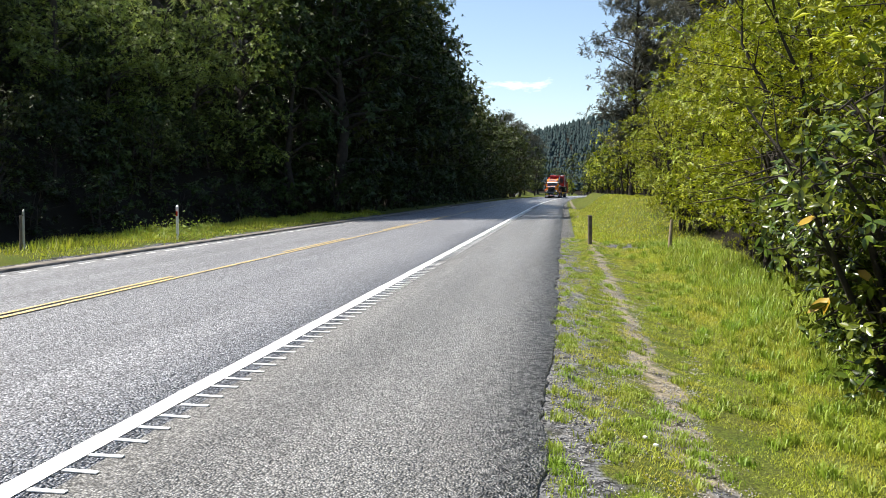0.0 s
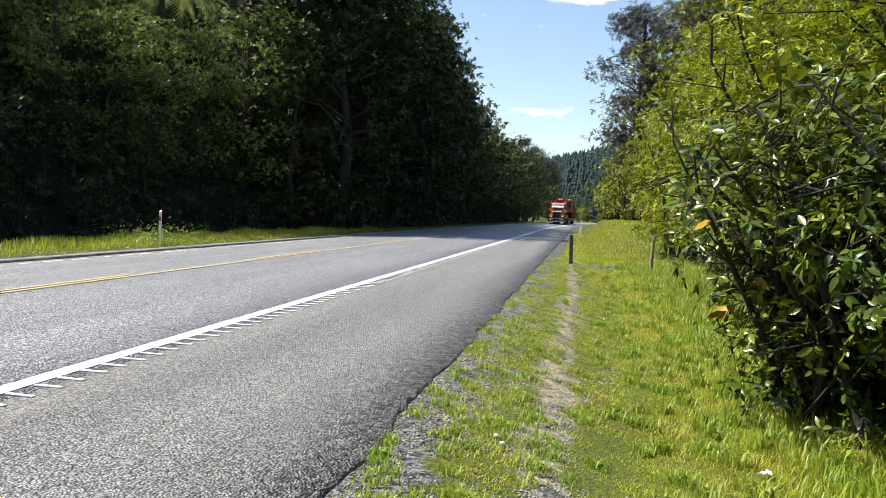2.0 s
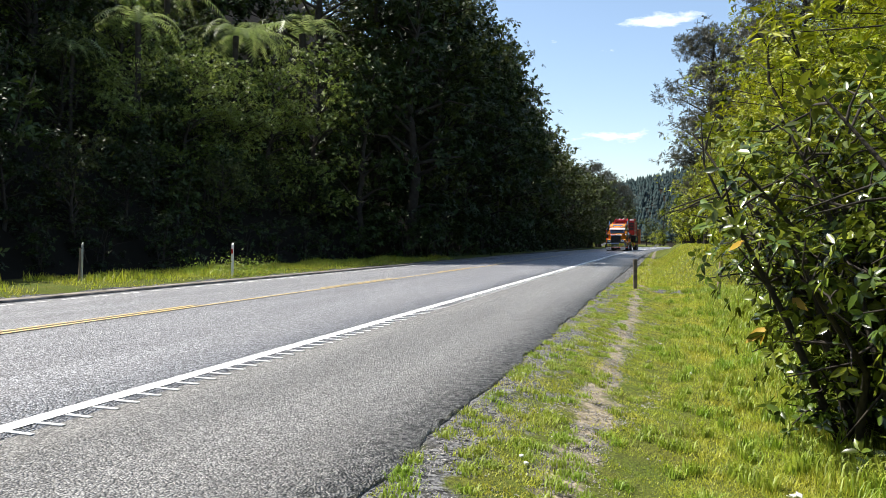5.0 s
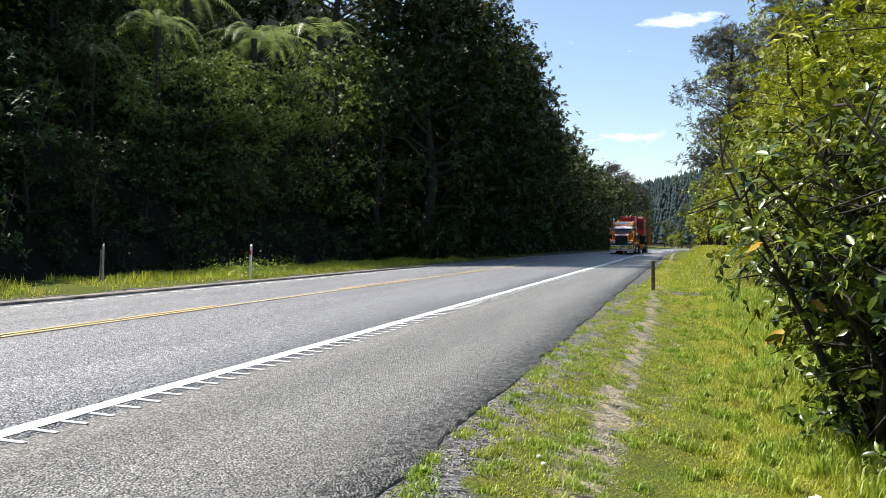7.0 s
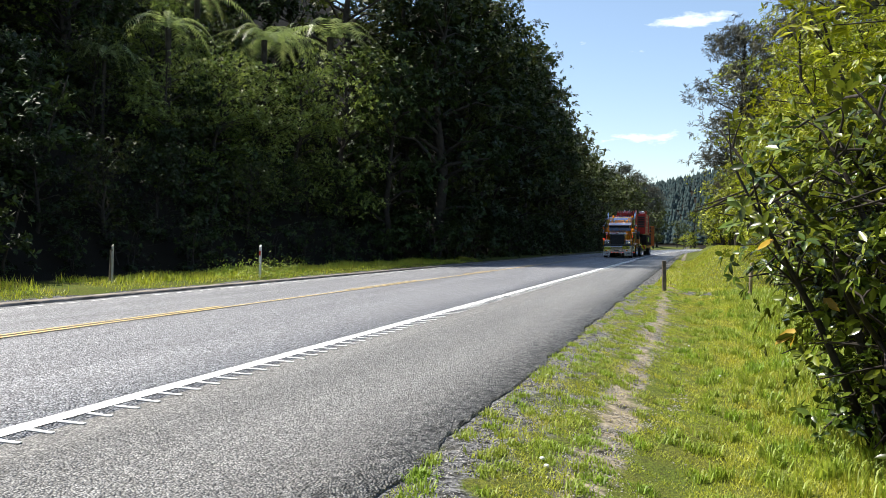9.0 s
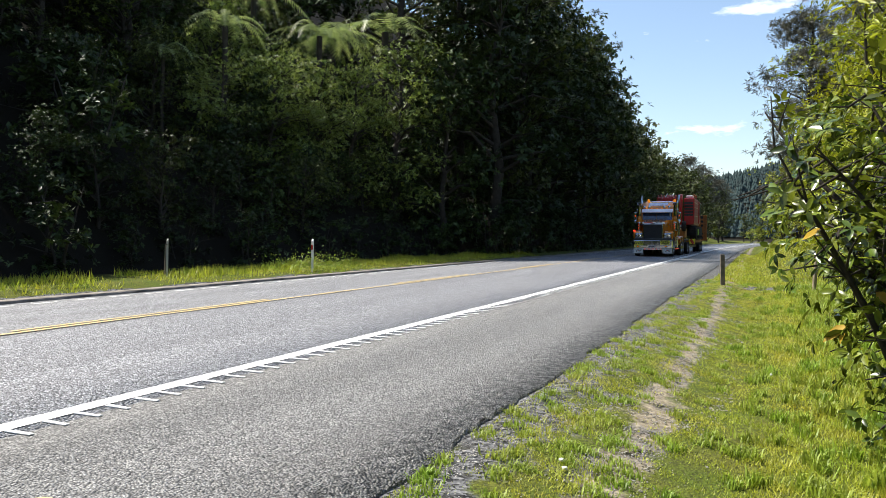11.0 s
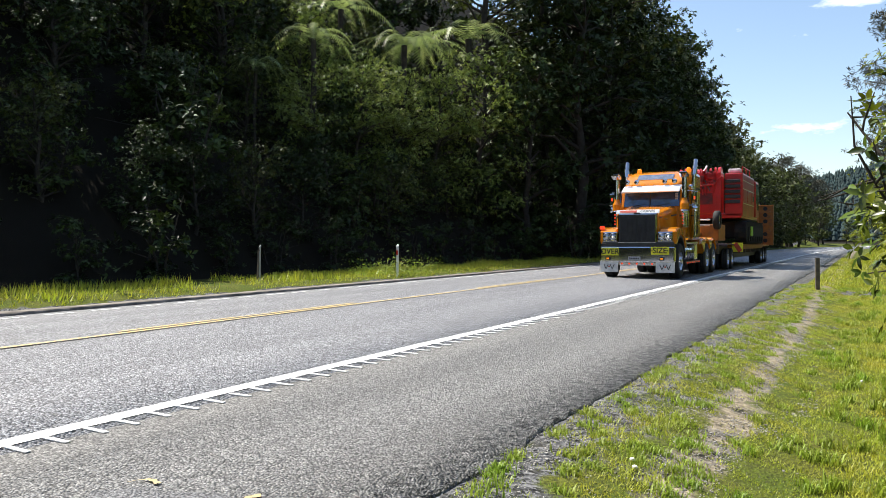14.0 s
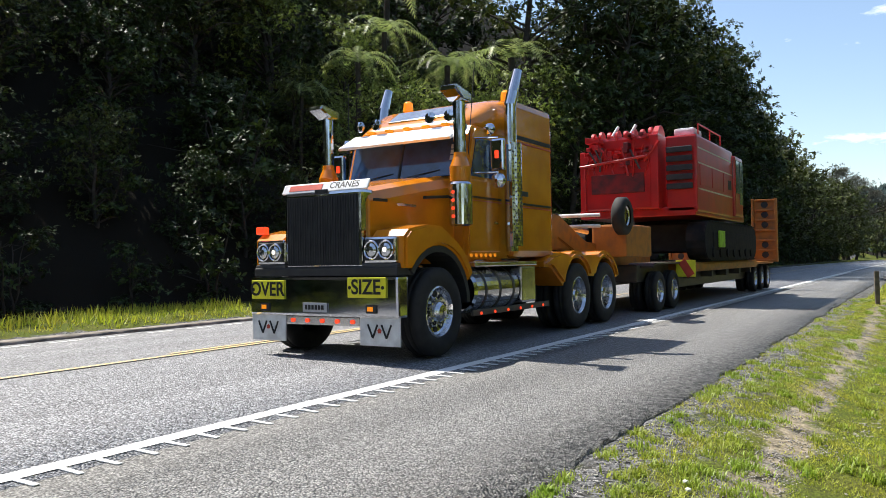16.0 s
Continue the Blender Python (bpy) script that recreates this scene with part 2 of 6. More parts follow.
M_ROAD = chipseal("chip_seal", (0.55, 0.555, 0.58), (0.075, 0.077, 0.086), 0.28, stones=58.0)
M_SHOULDER = chipseal("shoulder_seal", (0.47, 0.462, 0.445), (0.155, 0.153, 0.15), 0.26, relief=0.02, worn_edge=True, pits=0.22)
M_VERGE = verge_material()
M_WHITE = material("road_paint_white", (0.80, 0.80, 0.78), 0.55, second=(0.55, 0.55, 0.54), scale=14, amount=0.55, bump=0.4, bump_scale=90, lo=0.5, hi=0.75)
M_YELLOW = material("road_paint_yellow", (0.70, 0.50, 0.19), 0.6, second=(0.36, 0.31, 0.22), scale=9, amount=0.8, bump=0.4, bump_scale=90)
M_BARK = material("bark", (0.034, 0.028, 0.022), 0.9, spec=0.2, second=(0.055, 0.048, 0.04), scale=5, bump=0.8, bump_scale=30, bump_dist=0.02)
# native leaf greens darkened towards black, the slope's shade put into the colour
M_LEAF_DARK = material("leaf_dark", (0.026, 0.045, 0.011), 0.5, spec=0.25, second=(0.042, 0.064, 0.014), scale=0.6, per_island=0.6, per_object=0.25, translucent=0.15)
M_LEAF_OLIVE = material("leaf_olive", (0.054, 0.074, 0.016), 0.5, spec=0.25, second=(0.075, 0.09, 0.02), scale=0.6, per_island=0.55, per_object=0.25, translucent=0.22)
# yellow-green leaf, brightened to put sunlight into the colour
M_LEAF_SUN_PAINTED = material("leaf_sunlit", (0.15, 0.215, 0.035), 0.4, second=(0.24, 0.29, 0.065), scale=0.6, per_island=0.6, translucent=0.4)
M_LEAF_LIME = material("leaf_lime", (0.175, 0.23, 0.010), 0.45, spec=0.35, second=(0.335, 0.35, 0.013), scale=0.9, per_island=0.6, per_object=0.15, translucent=0.27)
M_LEAF_GLOSS = material("leaf_gloss", (0.065, 0.105, 0.014), 0.25, second=(0.18, 0.20, 0.017), scale=1.5, per_island=0.6, translucent=0.2, lo=0.42, hi=0.7)
M_LEAF_PINE = material("leaf_pine", (0.115, 0.125, 0.095), 0.5, second=(0.17, 0.165, 0.12), scale=0.5, per_island=0.3, translucent=0.15)
M_LEAF_YELLOW = material("leaf_yellow", (0.55, 0.36, 0.03), 0.4, scale=8, per_island=0.2, translucent=0.3)
M_FERN = material("fern_frond", (0.20, 0.27, 0.075), 0.4, second=(0.30, 0.35, 0.12), scale=1, per_island=0.3, translucent=0.55)
M_GRASS = material("grass_blade", (0.33, 0.41, 0.03), 0.5, second=(0.45, 0.43, 0.05), scale=1.3, per_island=0.35, translucent=0.4)
M_GRASS_TALL = material("grass_tall", (0.22, 0.34, 0.03), 0.5, second=(0.33, 0.37, 0.05), scale=1.3, per_island=0.35, translucent=0.4)
M_STONE = material("gravel_stone", (0.24, 0.22, 0.2), 0.85, second=(0.38, 0.36, 0.33), scale=2, per_island=0.4, bump=0.4)
# dark conifer green, shifted to blue to paint in the haze of distance
M_FAR = material("far_forest", (0.011, 0.030, 0.030), 0.9, second=(0.018, 0.040, 0.038), scale=0.05, per_island=0.3, translucent=0.1)


# ---- building helpers ----
def mesh_object(name, verts, faces, mat, parent=None, label="", smooth=False):
    me = bpy.data.meshes.new(name)
    v = np.asarray(verts, dtype=np.float32)
    f = np.asarray(faces, dtype=np.int32)
    k = f.shape[1]
    me.vertices.add(len(v)), me.loops.add(f.size), me.polygons.add(len(f))
    me.vertices.foreach_set("co", v.ravel())
    me.loops.foreach_set("vertex_index", f.ravel())
    me.polygons.foreach_set("loop_start", np.arange(0, f.size, k, dtype=np.int32))
    me.polygons.foreach_set("loop_total", np.full(len(f), k, dtype=np.int32))
    if smooth:
        me.polygons.foreach_set("use_smooth", np.ones(len(f), dtype=bool))
    me.update(calc_edges=True)
    me.materials.append(mat)
    ob = new(name, me)
    if parent:
        ob.parent = parent
    if label:
        tagged(ob, label)
    return ob


def part(name, bm, mat, parent=None, label="", smooth=False):
    me = bpy.data.meshes.new(name)
    bmesh.ops.recalc_face_normals(bm, faces=bm.faces)
    if smooth:
        for f in bm.faces:
            f.smooth = True
    bm.to_mesh(me)
    bm.free()
    me.materials.append(mat)
    ob = new(name, me)
    if parent:
        ob.parent = parent
    if label:
        tagged(ob, label)
    return ob


def box(bm, x0, x1, y0, y1, z0, z1, bevel=0.0, m=None):
    r = bmesh.ops.create_cube(bm, size=1.0)
    for v in r["verts"]:
        v.co = Vector(((x0 + x1) / 2 + v.co.x * (x1 - x0), (y0 + y1) / 2 + v.co.y * (y1 - y0), (z0 + z1) / 2 + v.co.z * (z1 - z0)))
    if bevel:
        edges = list({e for v in r["verts"] for e in v.link_edges})
        out = bmesh.ops.bevel(bm, geom=edges, offset=bevel, segments=2, affect="EDGES", profile=0.6)
        verts = list({v for f in out["faces"] for v in f.verts} | {v for v in r["verts"] if v.is_valid})
    else:
        verts = r["verts"]
    if m is not None:
        bmesh.ops.transform(bm, matrix=m, verts=verts)
    return verts


def prism(bm, outline, x0, x1, bevel=0.0):
    """A closed outline of (y, z) drawn out from x0 to x1."""
    a = [bm.verts.new((x0, y, z)) for y, z in outline]
    b = [bm.verts.new((x1, y, z)) for y, z in outline]
    faces = [bm.faces.new(a), bm.faces.new(b[::-1])]
    k = len(outline)
    for i in range(k):
        faces.append(bm.faces.new((a[i], b[i], b[(i + 1) % k], a[(i + 1) % k])))
    if bevel:
        bmesh.ops.recalc_face_normals(bm, faces=faces)
        edges = list({e for f in faces[:2] for e in f.edges})
        bmesh.ops.bevel(bm, geom=edges, offset=bevel, segments=2, affect="EDGES")


def rod(bm, a, b, r0, r1=None, seg=12):
    a, b = Vector(a), Vector(b)
    r1 = r0 if r1 is None else r1
    m = Matrix.Translation((a + b) / 2) @ (b - a).to_track_quat("Z", "Y").to_matrix().to_4x4()
    bmesh.ops.create_cone(bm, cap_ends=True, segments=seg, radius1=r0, radius2=r1, depth=(b - a).length, matrix=m)


def lathe(bm, profile, axis="x", seg=28, centre=(0, 0, 0), caps=True):
    """Spins a profile of (along, radius) about an axis."""
    rings = []
    c = Vector(centre)
    for s, r in profile:
        ring = []
        for i in range(seg):
            a = 2 * math.pi * i / seg
            u, w = r * math.cos(a), r * math.sin(a)
            p = {"x": (s, u, w), "y": (u, s, w), "z": (u, w, s)}[axis]
            ring.append(bm.verts.new(c + Vector(p)))
        rings.append(ring)
    for r0, r1 in zip(rings, rings[1:]):
        for i in range(seg):
            bm.faces.new((r0[i], r0[(i + 1) % seg], r1[(i + 1) % seg], r1[i]))
    for ring in (rings[0], rings[-1]) if caps else ():
        bm.faces.new(ring)


def smooth_step(v, a, b):
    t = np.clip((v - a) / (b - a), 0, 1)
    return t * t * (3 - 2 * t)


# ---- the ground and the road ----
def bend(y):
    """How far the road has swung to the right at y."""
    y = np.asarray(y, dtype=float)
    q = np.clip(y - 60, 0, 90)
    far = np.clip(y - 150, 0, 250)
    return 0.00034 * q * q + np.clip(y - 150, 0, None) * 0.0612 + 0.0011 * far * far


def road_height(x):
    """Cross-section of the seal: level to the crown, falling to the far edge."""
    return np.where(x < -6.25, (x + 6.25) * 0.030, 0.0)


def ground_height(x, y):
    x = np.asarray(x, dtype=float) - bend(y)
    y = np.asarray(y, dtype=float)
    z = road_height(np.clip(x, -10.2, 0)) - 0.03
    z = z + np.where(x > -0.12, 0.012 - 0.19 * smooth_step(x, -0.1, 1.5), 0)
    z = z + 1.25 * smooth_step(y, 24, 36) * smooth_step(x, 0.9, 3.2)
    z = z + 0.12 * smooth_step(y, 14, 21) * smooth_step(x, 0.0, 0.7)
    z = z + np.clip(np.clip(x, None, 60) - 4.5, 0, None) * 0.42 * smooth_step(y, 4, 30) * (1 - smooth_step(y, 150, 230))
    z = z + np.where(x < -10.3, 0.12 * smooth_step(-x, 10.3, 11.2), 0)
    hill = np.clip(-14.2 - x, 0, None)
    z = z + np.where(hill < 40, hill * 0.95, 38 + np.clip(hill - 40, 0, 120) * 0.25) * (1 - smooth_step(y, 150, 230))
    x_true = x + bend(y)
    far_hill = 55 * smooth_step(y, 300, 520) * (0.45 + 0.55 * smooth_step(x_true, -90, 90))
    return z + far_hill


def grid_sheet(name, xs, ys, zfun, mat):
    X, Y = np.meshgrid(xs, ys)
    Z = zfun(X, Y)
    v = np.stack([X, Y, Z], -1).reshape(-1, 3)
    nx, ny = len(xs), len(ys)
    i, j = np.meshgrid(np.arange(nx - 1), np.arange(ny - 1))
    a = (j * nx + i).ravel()
    return mesh_object(name, v, np.stack([a, a + 1, a + nx + 1, a + nx], -1), mat, smooth=True)


gx = np.concatenate([np.linspace(-1500, -80, 10), np.linspace(-70, -18, 18), np.linspace(-16, -10.4, 15), np.linspace(-10.2, -0.4, 12),
                     np.linspace(-0.2, 3.5, 30), np.linspace(3.8, 12, 14), np.linspace(14, 80, 14), np.linspace(110, 1500, 9)])
gy = np.concatenate([np.linspace(-900, -40, 8), np.linspace(-30, 1, 14), np.linspace(1.5, 40, 90), np.linspace(41, 160, 60), np.linspace(170, 700, 26), np.linspace(800, 3000, 8)])


def ground_z(x, y):
    bumps = 0.018 * np.sin(x * 3.1 + 0.7 * y) * np.sin(y * 2.3 - x) + 0.010 * np.sin(x * 9 + y * 5) * np.sin(y * 7.7)
    return ground_height(x, y) + np.where((x > 0) | (x < -10.6), bumps, 0)


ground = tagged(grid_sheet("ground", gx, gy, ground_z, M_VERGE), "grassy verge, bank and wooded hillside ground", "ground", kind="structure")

RY = np.concatenate([np.linspace(-60, 0, 13), np.linspace(0.5, 60, 240), np.linspace(62, 420, 120)])


def strip(name, x_left, x_right, y_list, lift, mat, columns=2, wobble_left=0.0, wobble_right=0.0, thick=0.0, jag=0.0):
    """A ribbon that follows the road between two offsets."""
    ys = np.asarray(y_list, dtype=float)
    rows = []
    wl_ = wobble_left * (np.sin(ys * 2.1) * 0.5 + np.sin(ys * 5.3 + 1) * 0.3 + np.sin(ys * 11.9) * 0.25)
    wr_ = wobble_right * (np.sin(ys * 1.7 + 2) * 0.5 + np.sin(ys * 4.7) * 0.35 + np.sin(ys * 13.1 + 1) * 0.3 + np.sin(ys * 29) * 0.15)
    if jag:
        # broken edge: bites of two sizes
        jr = np.random.default_rng(3)
        wr_ = wr_ + jag * (np.interp(ys, np.arange(-60, 430, 0.55), jr.normal(size=891)) * 0.6 + np.interp(ys, np.arange(-60, 430, 0.14), jr.normal(size=3500)) * 0.4)
    for k in range(columns):
        f = k / (columns - 1)
        xo = (x_left + wl_) * (1 - f) + (x_right + wr_) * f
        rows.append(np.stack([xo + bend(ys), ys, road_height(xo) + lift], -1))
    if thick:
        low = rows[-1].copy()
        low[:, 2] -= thick
        low[:, 0] += 0.02
        rows.append(low)
        lowl = rows[0].copy()
        lowl[:, 2] -= thick
        rows.insert(0, lowl)
    v = np.stack(rows, 1).reshape(-1, 3)
    c = len(rows)
    i, j = np.meshgrid(np.arange(c - 1), np.arange(len(ys) - 1))
    a = (j * c + i).ravel()
    return mesh_object(name, v, np.stack([a, a + 1, a + c + 1, a + c], -1), mat)


road = tagged(strip("road", -9.95, -2.5, RY, 0.0, M_ROAD, 8, 0.05, 0.0, 0.06), "grey chip-seal two-lane road with worn wheel tracks", "road", kind="structure")
shoulder = tagged(strip("road_shoulder", -2.5, -0.15, np.concatenate([np.linspace(-60, -8, 40), np.linspace(-7.9, 26, 484), RY[RY > 26.1]]), 0.0, M_SHOULDER, 6, 0, 0.022, 0.05, 0.04), "smoother grey sealed shoulder with a crumbling edge", "road shoulder", kind="structure")
edge_line = tagged(strip("edge_line", -2.775, -2.625, RY[RY > -20], 0.006, M_WHITE, 2, 0.006, 0.006), "thick white painted edge line", "road marking", kind="structure")
for i in range(64):
    y0 = -2.0 + 0.85 * i
    tagged(strip("far_edge_dash", -9.60, -9.51, np.linspace(y0, y0 + 0.55, 4), 0.006, M_WHITE, 2, 0.01, 0.01), "short worn white edge dash beside the far verge", "road marking", kind="structure")
tagged(strip("far_edge_line", -9.60, -9.50, RY[RY > 53], 0.006, M_WHITE, 2, 0.01, 0.01), "white edge line beside the far verge", "road marking", kind="structure")
tagged(strip("centre_line", -6.245, -6.165, RY[RY > -20], 0.006, M_YELLOW, 2, 0.008, 0.008), "continuous yellow centre line, scuffed and faded", "road marking", kind="structure")
for i in range(14):
    y0 = -3.0 + 10.0 * i
    tagged(strip("centre_dash", -6.42, -6.34, np.linspace(y0, y0 + 5.0, 12), 0.006, M_YELLOW, 2, 0.008, 0.008), "broken yellow centre line dash, faded", "road marking", kind="structure")
# ribs of the edge line, every quarter metre
rib_bm = bmesh.new()
box(rib_bm, -0.1, 0.1, -0.019, 0.019, 0.0, 0.008, 0.003)
rib0 = part("rib", rib_bm, M_WHITE, edge_line)
rib0.location = (-2.51, -8.01, 0.002)
for i in range(1, 264):
    y = -8.01 + 0.25 * i
    r = rib0.copy()
    scene.collection.objects.link(r)
    r.location, r.rotation_euler = (-2.51 + 0.006 * math.sin(i * 5.1) + float(bend(y)), y + 0.008 * math.sin(i * 2.7), 0.002), (0, 0, 0.03 * math.sin(i * 3.3))


# ---- posts, kerb and patch ----
M_PALE = material("pale_scrap", (0.75, 0.74, 0.68), 0.6)
M_CONCRETE = material("old_concrete", (0.27, 0.235, 0.20), 0.85, second=(0.09, 0.08, 0.065), scale=3, bump=0.5, bump_scale=40)
M_TIMBER = material("weathered_timber", (0.19, 0.15, 0.11), 0.85, second=(0.10, 0.085, 0.07), scale=7, bump=0.6, bump_scale=50)
M_TIMBER_PALE = material("pale_timber", (0.36, 0.29, 0.19), 0.8, second=(0.24, 0.19, 0.13), scale=7, bump=0.5, bump_scale=50)
M_TIMBER_GREY = material("grey_timber", (0.5, 0.49, 0.44), 0.7, second=(0.36, 0.35, 0.31), scale=7, bump=0.5, bump_scale=50)
M_POST = material("marker_plastic", (0.78, 0.77, 0.72), 0.5, second=(0.55, 0.53, 0.47), scale=6, lo=0.5, hi=0.8)
M_REFLECT = material("red_reflector", (0.6, 0.05, 0.03), 0.25)
M_PATCH = chipseal("patch_seal", (0.30, 0.30, 0.305), (0.13, 0.13, 0.133), 0.25, pits=0.12)
kerb = tagged(strip("kerb_channel", -10.42, -10.0, RY[RY < 70], 0.045, M_CONCRETE, 3, 0.05, 0.015, 0.12), "worn concrete edge strip beside the far verge", "kerb", kind="structure")


def marker_post(x, y, h, bare=False):
    root = tagged(new("marker_post"), "pale bare roadside marker post without a reflector" if bare else "white plastic roadside marker post with red reflector", "marker post", "marker posts")
    bm = bmesh.new()
    half = 0.022 if bare else 0.036
    prism(bm, [(-0.02, -0.2), (0.02, -0.2), (0.02, h), (-0.02, h - 0.05)], -half, half, 0.008)
    part("post", bm, M_TIMBER_GREY if bare else M_POST, root)
    bm = bmesh.new()
    if bare:
        box(bm, -0.02, 0.02, -0.026, -0.018, h - 0.16, h - 0.12, 0.003)
        part("band", bm, M_TIMBER, root, "dark band")
    else:
        box(bm, -0.028, 0.028, -0.03, -0.02, h - 0.32, h - 0.18, 0.004)
        part("reflector", bm, M_REFLECT, root, "red reflector")
    root.matrix_basis = pose(x, y, float(ground_height(x, y)))
    return root


marker_post(-10.95, 20.8, 0.98)
pb = marker_post(-11.95, 15.75, 0.95, True)
b2 = bmesh.new()
rod(b2, (0, 0, -0.2), (0.03, 0, 0.8), 0.035, 0.03, 8)
dark = tagged(part("timber_stake", b2, M_TIMBER), "dark weathered timber stake beside the marker post", "stake")
dark.location = (-12.15, 15.9, float(ground_height(-12.15, 15.9)))
b2 = bmesh.new()
box(b2, -0.05, 0.05, -0.05, 0.05, -0.3, 0.80, 0.012)
bollard = tagged(part("timber_bollard", b2, M_TIMBER), "short dark square timber bollard in the grass", "bollard")
bollard.matrix_basis = pose(0.66, 21.5, float(ground_height(0.66, 21.5)), 1, -2, 12)
b2 = bmesh.new()
rod(b2, (0, 0, -0.3), (0.06, 0, 0.92), 0.05, 0.045, 10)
stake = tagged(part("fence_post", b2, M_TIMBER_PALE), "pale round timber post leaning under the shrubs", "post")
stake.location = (2.72, 21.4, float(ground_height(2.72, 21.4)))
# dark repair in the shoulder, ringed with yellow spray marks
n_ = 40
pv = [(-1.12, 2.92, 0.006)] + [(-1.12 + (0.42 + 0.05 * math.sin(3 * a + 1) + 0.03 * math.sin(7 * a)) * math.cos(a), 2.92 + (0.33 + 0.05 * math.sin(2 * a) + 0.03 * math.sin(5 * a + 2)) * math.sin(a), 0.006) for a in (2 * math.pi * i / n_ for i in range(n_))]
repair = tagged(mesh_object("road_patch", pv, [(0, 1 + i, 1 + (i + 1) % n_) for i in range(n_)], M_PATCH), "dark smooth repair patch in the shoulder", "road patch", kind="structure")
for x0, y0, a0, k in ((-1.44, 3.2, 20, 1), (-0.81, 3.28, -75, -1)):
    pts = [(x0 + 0.15 * (i / 10 - 0.5) * math.cos(radians(a0)) - k * 0.05 * math.sin(math.pi * i / 10) * math.sin(radians(a0)), y0 + 0.15 * (i / 10 - 0.5) * math.sin(radians(a0)) + k * 0.05 * math.sin(math.pi * i / 10) * math.cos(radians(a0))) for i in range(11)]
    mv, mf = [], []
    for i, (qx, qy) in enumerate(pts):
        w_ = 0.014 + 0.005 * math.sin(i * 2.1)
        mv += [(qx - w_ * math.sin(radians(a0)), qy - w_, 0.011), (qx + w_ * math.sin(radians(a0)), qy + w_, 0.011)]
        if i:
            mf.append((2 * i - 2, 2 * i - 1, 2 * i + 1, 2 * i))
    tagged(mesh_object("spray_mark", mv, mf, M_YELLOW), "yellow spray paint mark beside the repair", "road marking", kind="structure")


# ---- trees, bushes and grass ----
def leaves(centres, size, rng, up=0.4, aspect=0.45, fold=0.25, spread=None):
    """Folded four-sided leaves at the centres, tilted at random. Returns vertices and faces."""
    n = len(centres)
    d = rng.normal(size=(n, 3))
    d[:, 2] -= 0.2
    d /= np.linalg.norm(d, axis=1, keepdims=True)
    nrm = rng.normal(size=(n, 3))
    nrm[:, 2] = np.abs(nrm[:, 2]) + up
    nrm -= (nrm * d).sum(1, keepdims=True) * d
    nrm /= np.linalg.norm(nrm, axis=1, keepdims=True)
    w = np.cross(d, nrm)
    s = (size * rng.uniform(0.6, 1.3, n))[:, None]
    a, b = centres - d * s * 0.5, centres + d * s * 0.5
    mid = centres - d * s * 0.05
    l_, r_ = mid + w * s * aspect * 0.5 + nrm * s * fold * 0.3, mid - w * s * aspect * 0.5 + nrm * s * fold * 0.3
    v = np.stack([a, r_, b, l_], 1).reshape(-1, 3)
    k = np.arange(n) * 4
    f = np.concatenate([np.stack([k, k + 1, k + 2], -1), np.stack([k, k + 2, k + 3], -1)])
    return v, f


def tube(points, radii, seg=7):
    """A tapered tube along points. Returns vertices and quads."""
    p = np.asarray(points, dtype=float)
    v, f = [], []
    for i, (c, r) in enumerate(zip(p, radii)):
        t = p[min(i + 1, len(p) - 1)] - p[max(i - 1, 0)]
        t = t / (np.linalg.norm(t) + 1e-9)
        u = np.cross(t, (0.3, 0.9, 0.1))
        u /= np.linalg.norm(u) + 1e-9
        w = np.cross(t, u)
        for k in range(seg):
            a = 2 * math.pi * k / seg
            v.append(c + r * (math.cos(a) * u + math.sin(a) * w))
    for i in range(len(p) - 1):
        for k in range(seg):
            f.append((i * seg + k, i * seg + (k + 1) % seg, (i + 1) * seg + (k + 1) % seg, (i + 1) * seg + k))
    return np.array(v), np.array(f)


def join(pieces):
    vs, fs, o = [], [], 0
    for v, f in pieces:
        vs.append(v), fs.append(f + o)
        o += len(v)
    return np.concatenate(vs), np.concatenate(fs)


def shoots(tips, outward, per, size, rng, aspect=0.4, spread=0.9, fold=0.25, droop=0.15):
    """Leaf rosettes: several leaves fan out from each shoot tip, which points outward. Returns vertices and faces."""
    n = len(tips)
    axis = outward + rng.normal(size=(n, 3)) * 0.35
    axis /= np.linalg.norm(axis, axis=1, keepdims=True) + 1e-9
    base = np.repeat(tips, per, 0)
    ax = np.repeat(axis, per, 0)
    side = rng.normal(size=(n * per, 3))
    side -= (side * ax).sum(1, keepdims=True) * ax
    side /= np.linalg.norm(side, axis=1, keepdims=True) + 1e-9
    d = ax * rng.uniform(0.1, 0.7, (n * per, 1)) + side * spread
    d[:, 2] -= droop
    d /= np.linalg.norm(d, axis=1, keepdims=True)
    nrm = ax * 1.0 - side * 0.25 + np.array([0, 0, 0.35])
    nrm -= (nrm * d).sum(1, keepdims=True) * d
    nrm /= np.linalg.norm(nrm, axis=1, keepdims=True) + 1e-9
    w = np.cross(d, nrm)
    s = size * rng.uniform(0.6, 1.25, (n * per, 1))
    root = base - ax * rng.uniform(0, 0.8, (n * per, 1)) * size
    a, b, mid = root, root + d * s, root + d * s * 0.5
    l_ = mid + w * s * aspect * 0.5 + nrm * s * fold * 0.25
    r_ = mid - w * s * aspect * 0.5 + nrm * s * fold * 0.25
    v = np.stack([a, r_, b - nrm * s * 0.12, l_], 1).reshape(-1, 3)
    k = np.arange(n * per) * 4
    return v, np.concatenate([np.stack([k, k + 1, k + 2], -1), np.stack([k, k + 2, k + 3], -1)])


